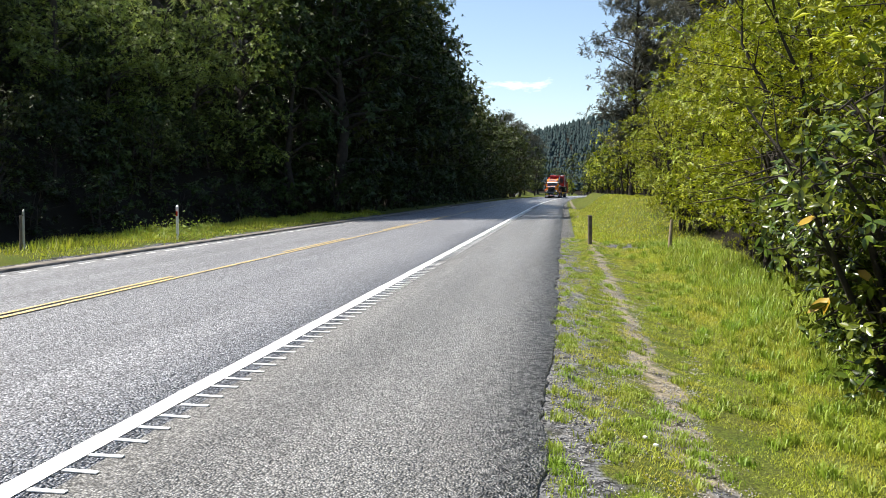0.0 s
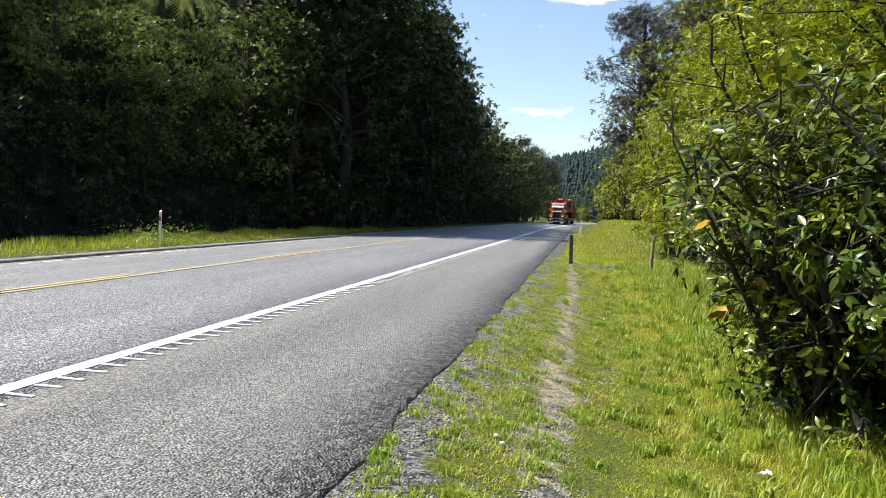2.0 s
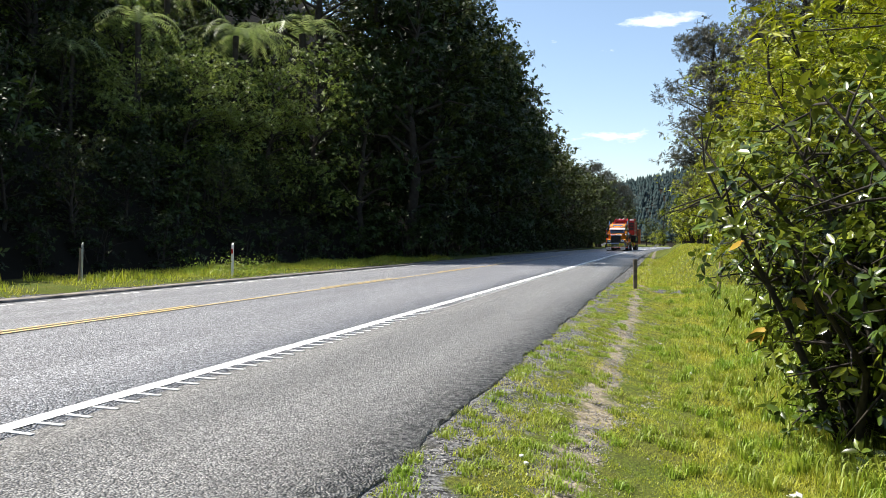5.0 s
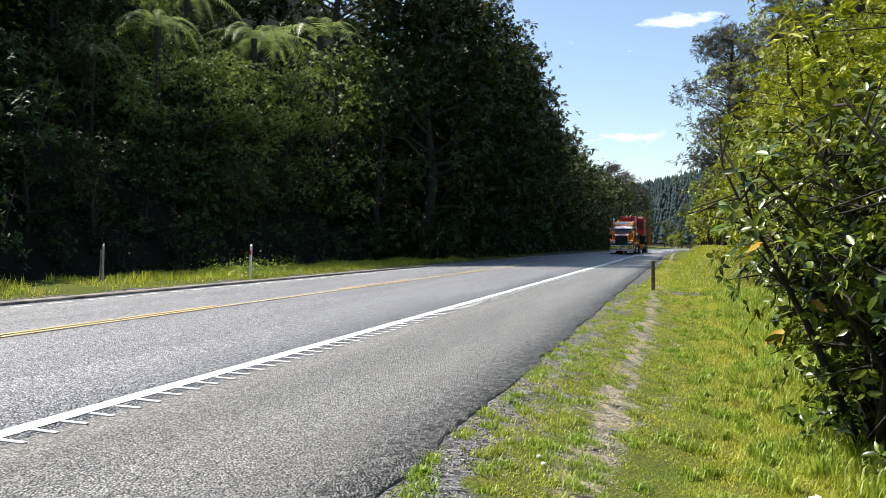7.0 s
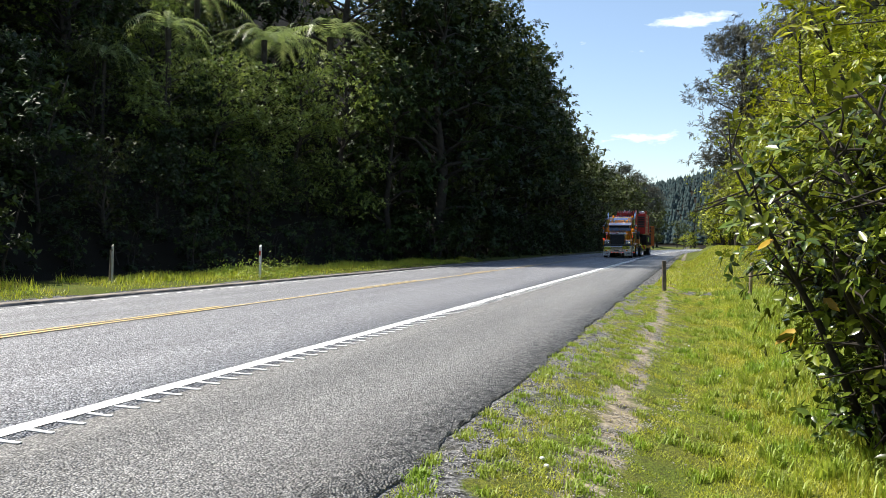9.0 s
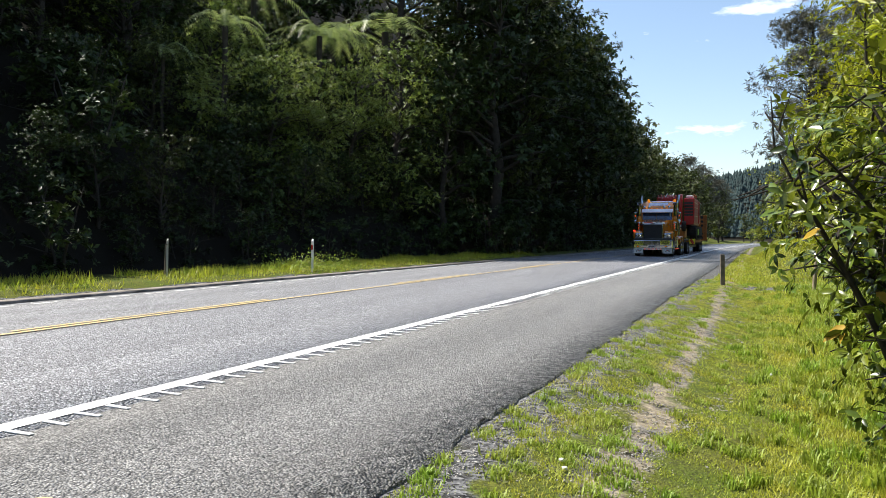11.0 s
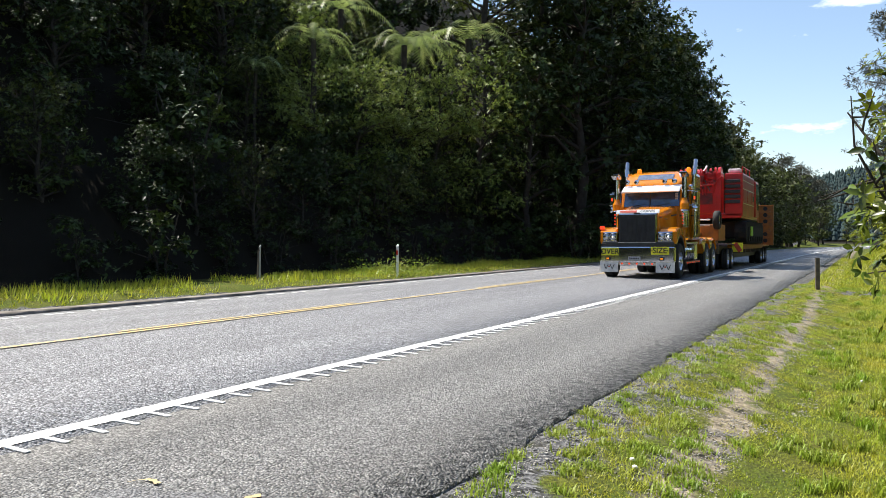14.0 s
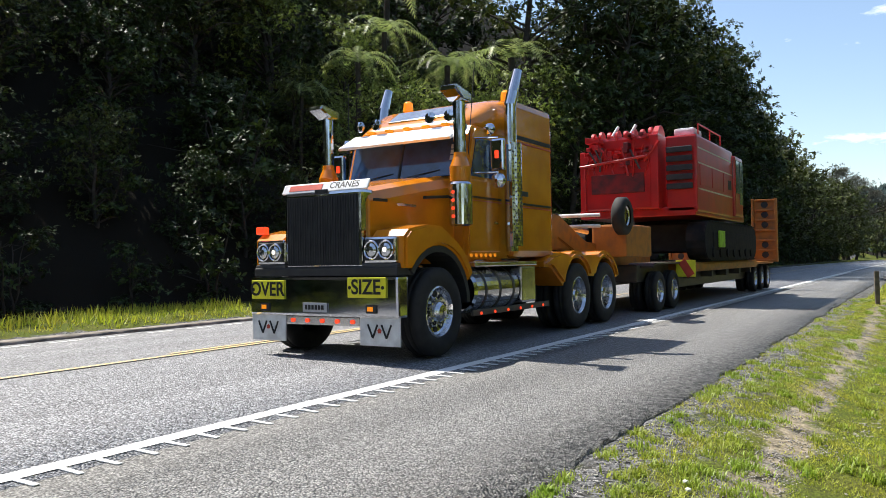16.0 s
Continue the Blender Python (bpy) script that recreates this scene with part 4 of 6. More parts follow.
def blades(x, y, h, rng, width=0.006, lean=0.5, simple=False):
    n = len(x)
    z = ground_z(x, y) - 0.005
    a = rng.uniform(0, 2 * np.pi, n)
    d = np.stack([np.cos(a), np.sin(a), np.zeros(n)], -1)
    w = np.stack([-np.sin(a), np.cos(a), np.zeros(n)], -1) * (width * rng.uniform(0.7, 1.4, n) * (0.6 + 4 * h))[:, None]
    base = np.stack([x, y, z], -1)
    up = np.array([0, 0, 1.0])
    k = (rng.uniform(0.1, 1.0, n) * lean)[:, None]
    mid = base + up * (h * 0.6)[:, None] + d * (h[:, None] * k * 0.35)
    tip = base + up * (h * (1 - 0.35 * k[:, 0]))[:, None] + d * (h[:, None] * k)
    if simple:
        v = np.stack([base - w, base + w, tip], 1).reshape(-1, 3)
        o = np.arange(n) * 3
        return v, np.stack([o, o + 1, o + 2], -1)
    v = np.stack([base - w, base + w, mid + w * 0.7, tip, mid - w * 0.7], 1).reshape(-1, 3)
    o = np.arange(n) * 5
    f = np.concatenate([np.stack([o, o + 1, o + 2], -1), np.stack([o, o + 2, o + 4], -1), np.stack([o + 4, o + 2, o + 3], -1)])
    return v, f


def scatter(n, x0, x1, y0, y1, rng, near=1.0):
    """Points over a stretch of verge, denser towards its near end."""
    return rng.uniform(x0, x1, n), y0 + (y1 - y0) * rng.uniform(0, 1, n) ** near


gr = np.random.default_rng(21)
x, y = scatter(360000, -0.12, 4.2, 2.2, 25.0, gr, 2.0)
x2, y2 = scatter(150000, -0.12, 4.2, 2.2, -9.0, gr, 2.0)
x, y = np.concatenate([x, x2]), np.concatenate([y, y2 + np.abs(gr.normal(size=len(y2))) * 0.2])
x += np.where(x > 3.4, gr.normal(size=len(x)) * 0.35, 0)
keep = gr.uniform(0, 1, len(x)) * 0.75 + 0.1 + 0.25 * lattice(x * 9, y * 7, 5) > worn_mask(x, y)
x, y = x[keep], y[keep]
patch = lattice(x * 3.1, y * 2.3, 7) * 0.6 + lattice(x * 11, y * 9, 8) * 0.6 - 0.1
h = (0.010 + 0.026 * patch + 0.05 * np.clip((x - 1.2) / 1.6, 0, 1)) * gr.uniform(0.5, 1.4, len(x)) * (1 + 0.02 * y)
v, f = blades(x, y, h, gr, 0.0042, 1.2, True)
tagged(mesh_object("grass", v, f, M_GRASS), "short sunlit grass on the verge", "grass", kind="stuff")
# tufts and rank grass
tx, ty = scatter(620, -0.1, 3.6, 2.4, 24.0, gr, 1.5)
ex, ey = scatter(240, -0.12, 0.75, 2.3, 18.0, gr, 1.5)
tx, ty = np.concatenate([tx, ex, gr.uniform(0, 4.0, 130)]), np.concatenate([ty, ey, gr.uniform(-9, 2.4, 130)])
keep = (gr.uniform(0, 1, len(tx)) > 0.3) | (tx > 1.4)
tx, ty = tx[keep], ty[keep]
per = 70
x = np.repeat(tx, per) + gr.normal(size=len(tx) * per) * 0.04
y = np.repeat(ty, per) + gr.normal(size=len(tx) * per) * 0.04
h = (0.05 + 0.11 * np.clip((x - 0.9) / 1.6, 0, 1)) * gr.uniform(0.5, 1.4, len(x))
v, f = blades(x, y, h, gr, 0.005, 1.1)
tagged(mesh_object("grass_tufts", v, f, M_GRASS_TALL), "longer tufts of green grass", "grass", kind="stuff")
x, y = scatter(16000, 2.2, 4.0, 3.5, 24.0, gr, 1.3)
h = gr.uniform(0.12, 0.34, len(x)) * np.clip((x - 1.7) / 1.2, 0.2, 1)
v, f = blades(x, y, h, gr, 0.004, 0.9)
tagged(mesh_object("rank_grass", v, f, M_GRASS_TALL), "rank grass under the shrubs", "grass", kind="stuff")
x, y = scatter(22000, 0.3, 4.6, 24.0, 60.0, gr, 1.4)
h = gr.uniform(0.05, 0.14, len(x))
v, f = blades(x + bend(y), y, h, gr, 0.012, 0.9, True)
tagged(mesh_object("bank_grass", v, f, M_GRASS), "bright mown-looking grass on the bank", "grass", kind="stuff")
x, y = scatter(34000, -13.6, -10.7, -8.0, 46.0, gr, 1.0)
x += 0.35 * (lattice(y * 0.9, x * 0, 12) - 0.5)
keep = (np.abs(y - 13.8 + 0.5 * (x + 11)) > 0.7 + 0.2 * gr.normal(size=len(x))) & (gr.uniform(0, 1, len(x)) < 0.35 + lattice(x * 1.7, y * 0.9, 13))
x, y = x[keep], y[keep]
clumpy = 0.5 + 0.5 * np.sin(y * 1.1 + np.sin(x * 2) * 2) * np.sin(y * 0.43 + 1.0)
h = gr.uniform(0.06, 0.2, len(x)) * (0.5 + 1.3 * clumpy * np.clip((-10.4 - x) / 1.2, 0, 1))
v, f = blades(x, y, h, gr, 0.008, 0.8, True)
tagged(mesh_object("far_verge_grass", v, f, M_GRASS), "uneven sunlit grass along the far verge", "grass", kind="stuff")
# weeds round the marker post
wx, wy = -11.3 + gr.normal(size=1500) * 0.5, 21.6 + gr.normal(size=1500) * 1.1
wz = ground_z(wx, wy) + np.abs(gr.normal(size=1500)) * 0.22
v, f = leaves(np.stack([wx, wy, wz], -1), 0.075, gr)
tagged(mesh_object("weeds", v, f, M_GRASS_TALL), "leafy weeds growing round the marker post", "weeds", kind="stuff")
# loose stones of the bare strips
x, y = scatter(60000, -0.2, 1.3, -3.0, 18.0, gr, 1.2)
keep = worn_mask(x, y) > gr.uniform(0.15, 0.8, len(x))
x, y = x[keep][:24000], y[keep][:24000]
r = gr.uniform(0.003, 0.010, len(x))
c = np.stack([x, y, ground_z(x, y) + r * 0.3], -1)
octa = np.array([(1, 0, 0), (0, 1, 0), (-1, 0, 0), (0, -1, 0), (0, 0, 0.7), (0, 0, -0.7)], dtype=float)
jit = gr.uniform(0.6, 1.3, (len(x), 6, 1))
v = (c[:, None, :] + octa[None] * jit * r[:, None, None]).reshape(-1, 3)
tri = np.array([(0, 1, 4), (1, 2, 4), (2, 3, 4), (3, 0, 4), (1, 0, 5), (2, 1, 5), (3, 2, 5), (0, 3, 5)])
f = ((np.arange(len(x)) * 6)[:, None, None] + tri[None]).reshape(-1, 3)
tagged(mesh_object("gravel", v, f, M_STONE), "loose grey gravel in the worn strips", "gravel", kind="stuff")
# pale daisies and scraps
for px_, py_ in ((0.47, 5.04), (0.52, 4.9), (1.63, 9.57), (1.3, 12.0), (2.1, 8.3)):
    b2 = bmesh.new()
    bmesh.ops.create_icosphere(b2, subdivisions=1, radius=0.02)
    for vv in b2.verts:
        vv.co.z *= 0.6
    ob = part("pale_pebble", b2, M_PALE)
    ob.location = (px_, py_, float(ground_z(px_, py_)) + 0.02)
    tagged(ob, "small pale pebble lying in the grass", "pebble", "pale pebbles")
b2 = bmesh.new()
for k in range(3):
    box(b2, -0.028, 0.028, -0.018, 0.018, 0, 0.004, 0.0, pose(0.018 * k, 0.012 * (k % 2), 0.012 + 0.008 * k, 18 * k - 15, 12 - 9 * k, 40 * k))
ob = part("paper_scrap", b2, M_PALE)
ob.location = (2.02, 5.17, float(ground_z(2.02, 5.17)) + 0.03)
tagged(ob, "crumpled white scrap of litter in the grass", "litter")

# far conifers on the hill
fv, ff, o = [], [], 0
cr = np.random.default_rng(33)
for i in range(5200):
    yy = cr.uniform(320, 530)
    xx = cr.uniform(-110, 130)
    zz = float(ground_height(xx, yy))
    hh, rr = cr.uniform(4, 7), cr.uniform(1.0, 1.7)
    for k in range(3):
        z0, z1, r0 = zz + hh * (0.08 + 0.28 * k), zz + hh * (0.55 + 0.225 * k), rr * (1 - 0.27 * k)
        a = np.linspace(0, 2 * np.pi, 8)[:-1] + cr.uniform(0, 1)
        ring = np.stack([xx + np.cos(a) * r0 * cr.uniform(0.7, 1.2, 7), yy + np.sin(a) * r0, np.full(7, z0)], -1)
        fv.append(np.concatenate([ring, [[xx, yy, z1]]]))
        ff += [(o + q, o + (q + 1) % 7, o + 7) for q in range(7)]
        o += 8
tagged(mesh_object("far_conifers", np.concatenate(fv), np.array(ff), M_FAR), "dark conifer plantation on the distant hill, its green blued for haze", "forest", kind="stuff")


# ---- vehicle materials ----
M_ORANGE = material("orange_paint", (0.68, 0.23, 0.008), 0.2, second=(0.57, 0.18, 0.008), scale=2.5, coat=0.6, bump_scale=300)
M_ORANGE_DULL = material("orange_paint_worn", (0.44, 0.155, 0.022), 0.5, second=(0.22, 0.10, 0.04), scale=5, bump=0.2, bump_scale=40, lo=0.45, hi=0.75)
M_RED = material("crane_red", (0.56, 0.010, 0.010), 0.33, second=(0.40, 0.010, 0.010), scale=2.0, coat=0.4, bump_scale=120)
# deep red that paints shade into the crane's gaps and some fittings
M_RED_DARK = material("crane_red_grimy", (0.22, 0.008, 0.008), 0.6, second=(0.06, 0.01, 0.01), scale=4)
M_CREAM = material("cream_stripe", (0.75, 0.66, 0.45), 0.45)
M_CHROME = material("chrome", (0.66, 0.67, 0.69), 0.06, 1.0, second=(0.55, 0.56, 0.58), scale=4)
M_ALLOY = material("polished_alloy", (0.75, 0.75, 0.76), 0.2, 1.0, second=(0.55, 0.55, 0.56), scale=8)
M_VISOR = material("visor_steel", (0.86, 0.87, 0.88), 0.32, 0.55, second=(0.74, 0.75, 0.76), scale=3)
M_STEEL = material("dark_steel", (0.06, 0.06, 0.065), 0.5, 0.3, second=(0.10, 0.085, 0.07), scale=6, bump=0.2)
M_BLACK = material("black_paint", (0.015, 0.015, 0.017), 0.6, second=(0.03, 0.03, 0.03), scale=5)
M_TRACK = material("track_steel", (0.010, 0.010, 0.011), 0.85, second=(0.028, 0.022, 0.018), scale=5, bump=0.3, spec=0.25)
M_RUBBER = material("tyre_rubber", (0.012, 0.012, 0.013), 0.8, second=(0.024, 0.023, 0.022), scale=7, bump=0.3, bump_scale=80)
# blue base colour paints the reflected sky into the dark glass
M_GLASS = material("tinted_glass", (0.02, 0.06, 0.17), 0.03, 0.0, second=(0.012, 0.03, 0.08), spec=0.8, coat=0.3)
M_CABGLASS = material("cab_glass", (0.05, 0.10, 0.07), 0.05, spec=0.8)
M_FLAP = material("white_mudflap", (0.72, 0.72, 0.70), 0.5, second=(0.55, 0.54, 0.52), scale=7)
M_SIGN = material("sign_yellow", (0.80, 0.75, 0.03), 0.45, second=(0.72, 0.66, 0.03), scale=6)
M_INK = material("sign_ink", (0.01, 0.01, 0.01), 0.5)
M_INK_RED = material("sign_red", (0.55, 0.06, 0.03), 0.5)
M_PLATE = material("plate_grey", (0.5, 0.5, 0.5), 0.4)
M_WHITE_PAINT = material("white_board", (0.80, 0.81, 0.83), 0.35)
M_LAMP = material("headlamp_on", (0.9, 0.9, 0.9), 0.1, emit=(1.0, 0.9, 0.72), emit_strength=0.8)
M_LAMP_OFF = material("headlamp_glass", (0.6, 0.62, 0.64), 0.06, 0.9)
M_AMBER = material("amber_lens", (0.85, 0.26, 0.01), 0.2, emit=(1.0, 0.32, 0.02), emit_strength=0.35)
M_RED_LAMP = material("red_lens", (0.7, 0.05, 0.02), 0.2, emit=(1.0, 0.07, 0.02), emit_strength=0.6)
M_HIVIS = material("hivis_cover", (0.42, 0.72, 0.05), 0.6)


def text_mesh(words, size, mat, parent, where, rot=(90, 0, 0), name="lettering"):
    cu = bpy.data.curves.new(name, "FONT")
    cu.body, cu.size, cu.align_x, cu.align_y, cu.extrude = words, size, "CENTER", "CENTER", 0.003
    cu.offset = size * 0.018
    tmp = bpy.data.objects.new("tmp_text", cu)
    scene.collection.objects.link(tmp)
    bpy.context.view_layer.update()
    me = bpy.data.meshes.new_from_object(tmp.evaluated_get(bpy.context.evaluated_depsgraph_get()))
    bpy.data.objects.remove(tmp)
    me.materials.clear()
    me.materials.append(mat)
    ob = new(name, me)
    ob.parent = parent
    ob.matrix_basis = pose(*where, *rot)
    return ob


class Kit:
    """Adds parts to a vehicle whose own origin lies oy behind the truck's bumper."""

    def __init__(self, root, oy):
        self.root, self.oy = root, oy

    def add(self, name, bm, mat, label="", smooth=False, parent=None):
        ob = part(name, bm, mat, parent or self.root, label, smooth)
        if parent is None:
            ob.location.y = -self.oy
        return ob

    def box(self, name, dims, mat, bevel=0.0, label="", parent=None, m=None):
        bm = bmesh.new()
        box(bm, *dims, bevel, m)
        return self.add(name, bm, mat, label, parent=parent)

    def rod(self, name, a, b, r, mat, r1=None, seg=16, label="", parent=None):
        bm = bmesh.new()
        rod(bm, a, b, r, r1, seg)
        return self.add(name, bm, mat, label, smooth=False, parent=parent)

    def prism(self, name, outline, x0, x1, mat, bevel=0.0, label="", parent=None):
        bm = bmesh.new()
        prism(bm, outline, x0, x1, bevel)
        return self.add(name, bm, mat, label, parent=parent)

    def lathe(self, name, profile, axis, centre, mat, label="", parent=None, seg=32):
        bm = bmesh.new()
        lathe(bm, profile, axis, seg, centre)
        return self.add(name, bm, mat, label, smooth=False, parent=parent)


def arc(cy, cz, r, a0, a1, n=9):
    return [(cy + r * math.cos(radians(a0 + (a1 - a0) * i / (n - 1))), cz + r * math.sin(radians(a0 + (a1 - a0) * i / (n - 1)))) for i in range(n)]


WHEELS = []  # wheel, x, y in the vehicle, radius, distance of the vehicle's origin behind the bumper


def wheel(kit, x, y, radius, width, dual=False):
    """A tyre with a bulged sidewall and tread grooves, and a polished rim with hand holes and nuts."""
    side = 1 if x > 0 else -1
    bm = bmesh.new()
    h, ri = width / 2, radius * 0.56
    def tyre(o, h2):
        lathe(bm, [(o - h2 * 0.8, ri), (o - h2, ri + 0.03), (o - h2 * 1.04, radius * 0.78), (o - h2 * 0.94, radius * 0.94), (o - h2 * 0.75, radius), (o - h2 * 0.3, radius),
                   (o - h2 * 0.28, radius - 0.014), (o - h2 * 0.2, radius - 0.014), (o - h2 * 0.18, radius), (o + h2 * 0.18, radius), (o + h2 * 0.2, radius - 0.014), (o + h2 * 0.28, radius - 0.014),
                   (o + h2 * 0.3, radius), (o + h2 * 0.75, radius), (o + h2 * 0.94, radius * 0.94), (o + h2 * 1.04, radius * 0.78), (o + h2, ri + 0.03), (o + h2 * 0.8, ri)], "x", 36, (0, 0, 0), False)
    if dual:
        tyre(-0.165, h * 0.9), tyre(0.165, h * 0.9)
        face = side * (0.165 + h * 0.75)
    else:
        tyre(0, h)
        face = side * h * 0.8
    w = part("wheel", bm, M_RUBBER, kit.root, "black tyre on a polished rim", smooth=True)
    bm = bmesh.new()
    inner = face - side * (0.19 if dual else 0.05)
    lathe(bm, [(face + side * 0.012, ri + 0.012), (face + side * 0.02, ri * 0.98), (face - side * 0.03, ri * 0.9), (inner, ri * 0.82), (inner - side * 0.015, ri * 0.5), (inner + side * (0.1 if dual else 0.07), ri * 0.4), (inner + side * (0.16 if dual else 0.11), ri * 0.28), (inner + side * (0.17 if dual else 0.12), 0.01)], "x", 28, (0, 0, 0), False)
    for i in range(10):
        a = 2 * math.pi * i / 10
        c, s = math.cos(a), math.sin(a)
        rod(bm, (inner - side * 0.02, c * ri * 0.56, s * ri * 0.56), (inner + side * 0.05, c * ri * 0.56, s * ri * 0.56), 0.018, seg=6)
    rim = part("rim", bm, M_ALLOY, w, "polished alloy rim with wheel nuts", smooth=False)
    for i in range(10):
        a = 2 * math.pi * (i + 0.5) / 10
        c, s = math.cos(a) * ri * 0.7, math.sin(a) * ri * 0.7
        bm = bmesh.new()
        rod(bm, (inner - side * 0.02, c, s), (inner + side * 0.006, c, s), 0.036, seg=10)
        part("rim_hole", bm, M_BLACK, w, "dark round hole in the rim")
    w.matrix_basis = pose(x, y - kit.oy, radius)
    WHEELS.append((w, x, y, radius, kit.oy))
    return w


# ---- the truck ----
truck = tagged(new("truck"), "orange bonneted heavy truck with chrome bumper, stacks and yellow oversize signs", "truck")
K = Kit(truck, 0.0)
bm = bmesh.new()
box(bm, -1.19, 1.19, -0.06, 0.14, 0.50, 0.97, 0.035)
bumper = K.add("bumper", bm, M_CHROME, "polished chrome bumper", smooth=False)
K.box("bumper_top", (-1.15, 1.15, -0.03, 0.3, 0.975, 1.08), M_BLACK, 0.02, "black valance above the bumper")
for words, x0, x1, z0, z1 in (("OVER", -1.14, -0.58, 0.70, 0.93), ("SIZE", 0.46, 1.02, 0.73, 0.96)):
    p_ = K.box("oversize_sign", (x0, x1, -0.085, -0.065, z0, z1), M_SIGN, 0.006, "yellow sign board with black word " + words)
    text_mesh(words, 0.235, M_INK, p_, ((x0 + x1) / 2, -0.09, (z0 + z1) / 2))
    for sx in (x0 + 0.035, x1 - 0.035):
        K.rod("reflector", (sx, -0.084, (z0 + z1) / 2), (sx, -0.09, (z0 + z1) / 2), 0.022, M_INK, parent=p_, seg=8)
plate = K.box("number_plate", (-0.25, 0.12, -0.08, -0.065, 0.555, 0.665), M_PLATE, 0.004, "small number plate")
for i in range(6):
    K.box("plate_mark", (-0.21 + i * 0.05, -0.175 + i * 0.05, -0.084, -0.078, 0.585, 0.638), M_INK, parent=plate)
for x0, x1 in ((-1.19, -0.60), (0.60, 1.19)):
    f_ = K.box("mudflap", (x0, x1, -0.035, -0.015, 0.19, 0.52), M_FLAP, 0.008, "white mudflap below the bumper")
    cx = (x0 + x1) / 2
    for a, b in ((-0.17, -0.1), (-0.1, -0.03), (0.03, 0.1), (0.1, 0.17)):
        up = a in (-0.1, 0.1) or b == 0.17
        za, zb = (0.28, 0.43) if a in (-0.1, 0.1) else (0.43, 0.28)
        K.rod("logo_stroke", (cx + a, -0.04, za), (cx + b, -0.04, zb), 0.012, M_INK, seg=6, parent=f_)
    K.rod("logo_dot", (cx, -0.036, 0.36), (cx, -0.045, 0.36), 0.03, M_INK_RED, seg=5, parent=f_)
K.box("light_bar", (-0.60, 0.60, -0.02, 0.06, 0.40, 0.5), M_ALLOY, 0.008, "alloy light bar under the bumper")
for i in range(5):
    K.rod("marker_lamp", (-0.48 + i * 0.24, -0.02, 0.45), (-0.48 + i * 0.24, -0.04, 0.45), 0.026, M_RED_LAMP, seg=12)
for x in (-1.0, 0.72):
    K.box("fog_lamp", (x, x + 0.16, -0.075, -0.06, 0.555, 0.655), M_BLACK, 0.01, "dark square fog lamp")
    K.box("indicator_lamp", (x + 0.03, x + 0.11, -0.082, -0.07, 0.58, 0.63), M_AMBER)
# grille with upright bars
K.box("grille_shell", (-0.62, 0.62, 0.0, 0.25, 1.06, 1.98), M_CHROME, 0.04, "chrome radiator surround")
K.box("grille_back", (-0.57, 0.57, -0.012, 0.004, 1.10, 1.92), M_BLACK, 0.0, "dark radiator core")
for i in range(28):
    x = -0.55 + i * 1.10 / 27
    K.rod("grille_bar", (x, -0.02, 1.10), (x, -0.02, 1.92), 0.008 if i not in (13, 14) else 0.013, M_BLACK, seg=6)
# name board on the nose
mt = pose(0, 0.05, 2.03, -28)
nose = K.box("name_board", (-0.68, 0.70, -0.012, 0.012, -0.065, 0.065), M_WHITE_PAINT, 0.01, "white bug deflector board with lettering", m=mt)
text_mesh("CRANES", 0.125, M_INK, nose, (0.33, 0.045, 2.04), (62, 0, 0))
K.box("name_mark", (-0.56, -0.02, -0.018, -0.01, -0.038, 0.038), M_INK_RED, parent=nose, m=mt)
K.box("badge", (-0.1, 0.1, -0.01, 0.0, 1.95, 2.0), M_BLACK, 0.004)
# bonnet, narrowing to the nose
bm = bmesh.new()
rings = []
for y, w, z0, z1 in ((0.12, 0.62, 1.05, 1.99), (0.5, 0.66, 1.1, 2.06), (1.1, 0.74, 1.1, 2.17), (1.72, 0.86, 1.1, 2.27)):
    pts = [(-w, z0), (-w, z1 - 0.16), (-w + 0.05, z1 - 0.05), (-w + 0.17, z1), (0, z1 + 0.02), (w - 0.17, z1), (w - 0.05, z1 - 0.05), (w, z1 - 0.16), (w, z0)]
    rings.append([bm.verts.new((px, y, pz)) for px, pz in pts])
for a, b in zip(rings, rings[1:]):
    for i in range(len(a) - 1):
        bm.faces.new((a[i], a[i + 1], b[i + 1], b[i]))
    bm.faces.new((a[-1], a[0], b[0], b[-1]))
bm.faces.new(rings[0]), bm.faces.new(rings[-1][::-1])
bonnet = K.add("bonnet", bm, M_ORANGE, "orange bonnet with dark side stripe", smooth=False)
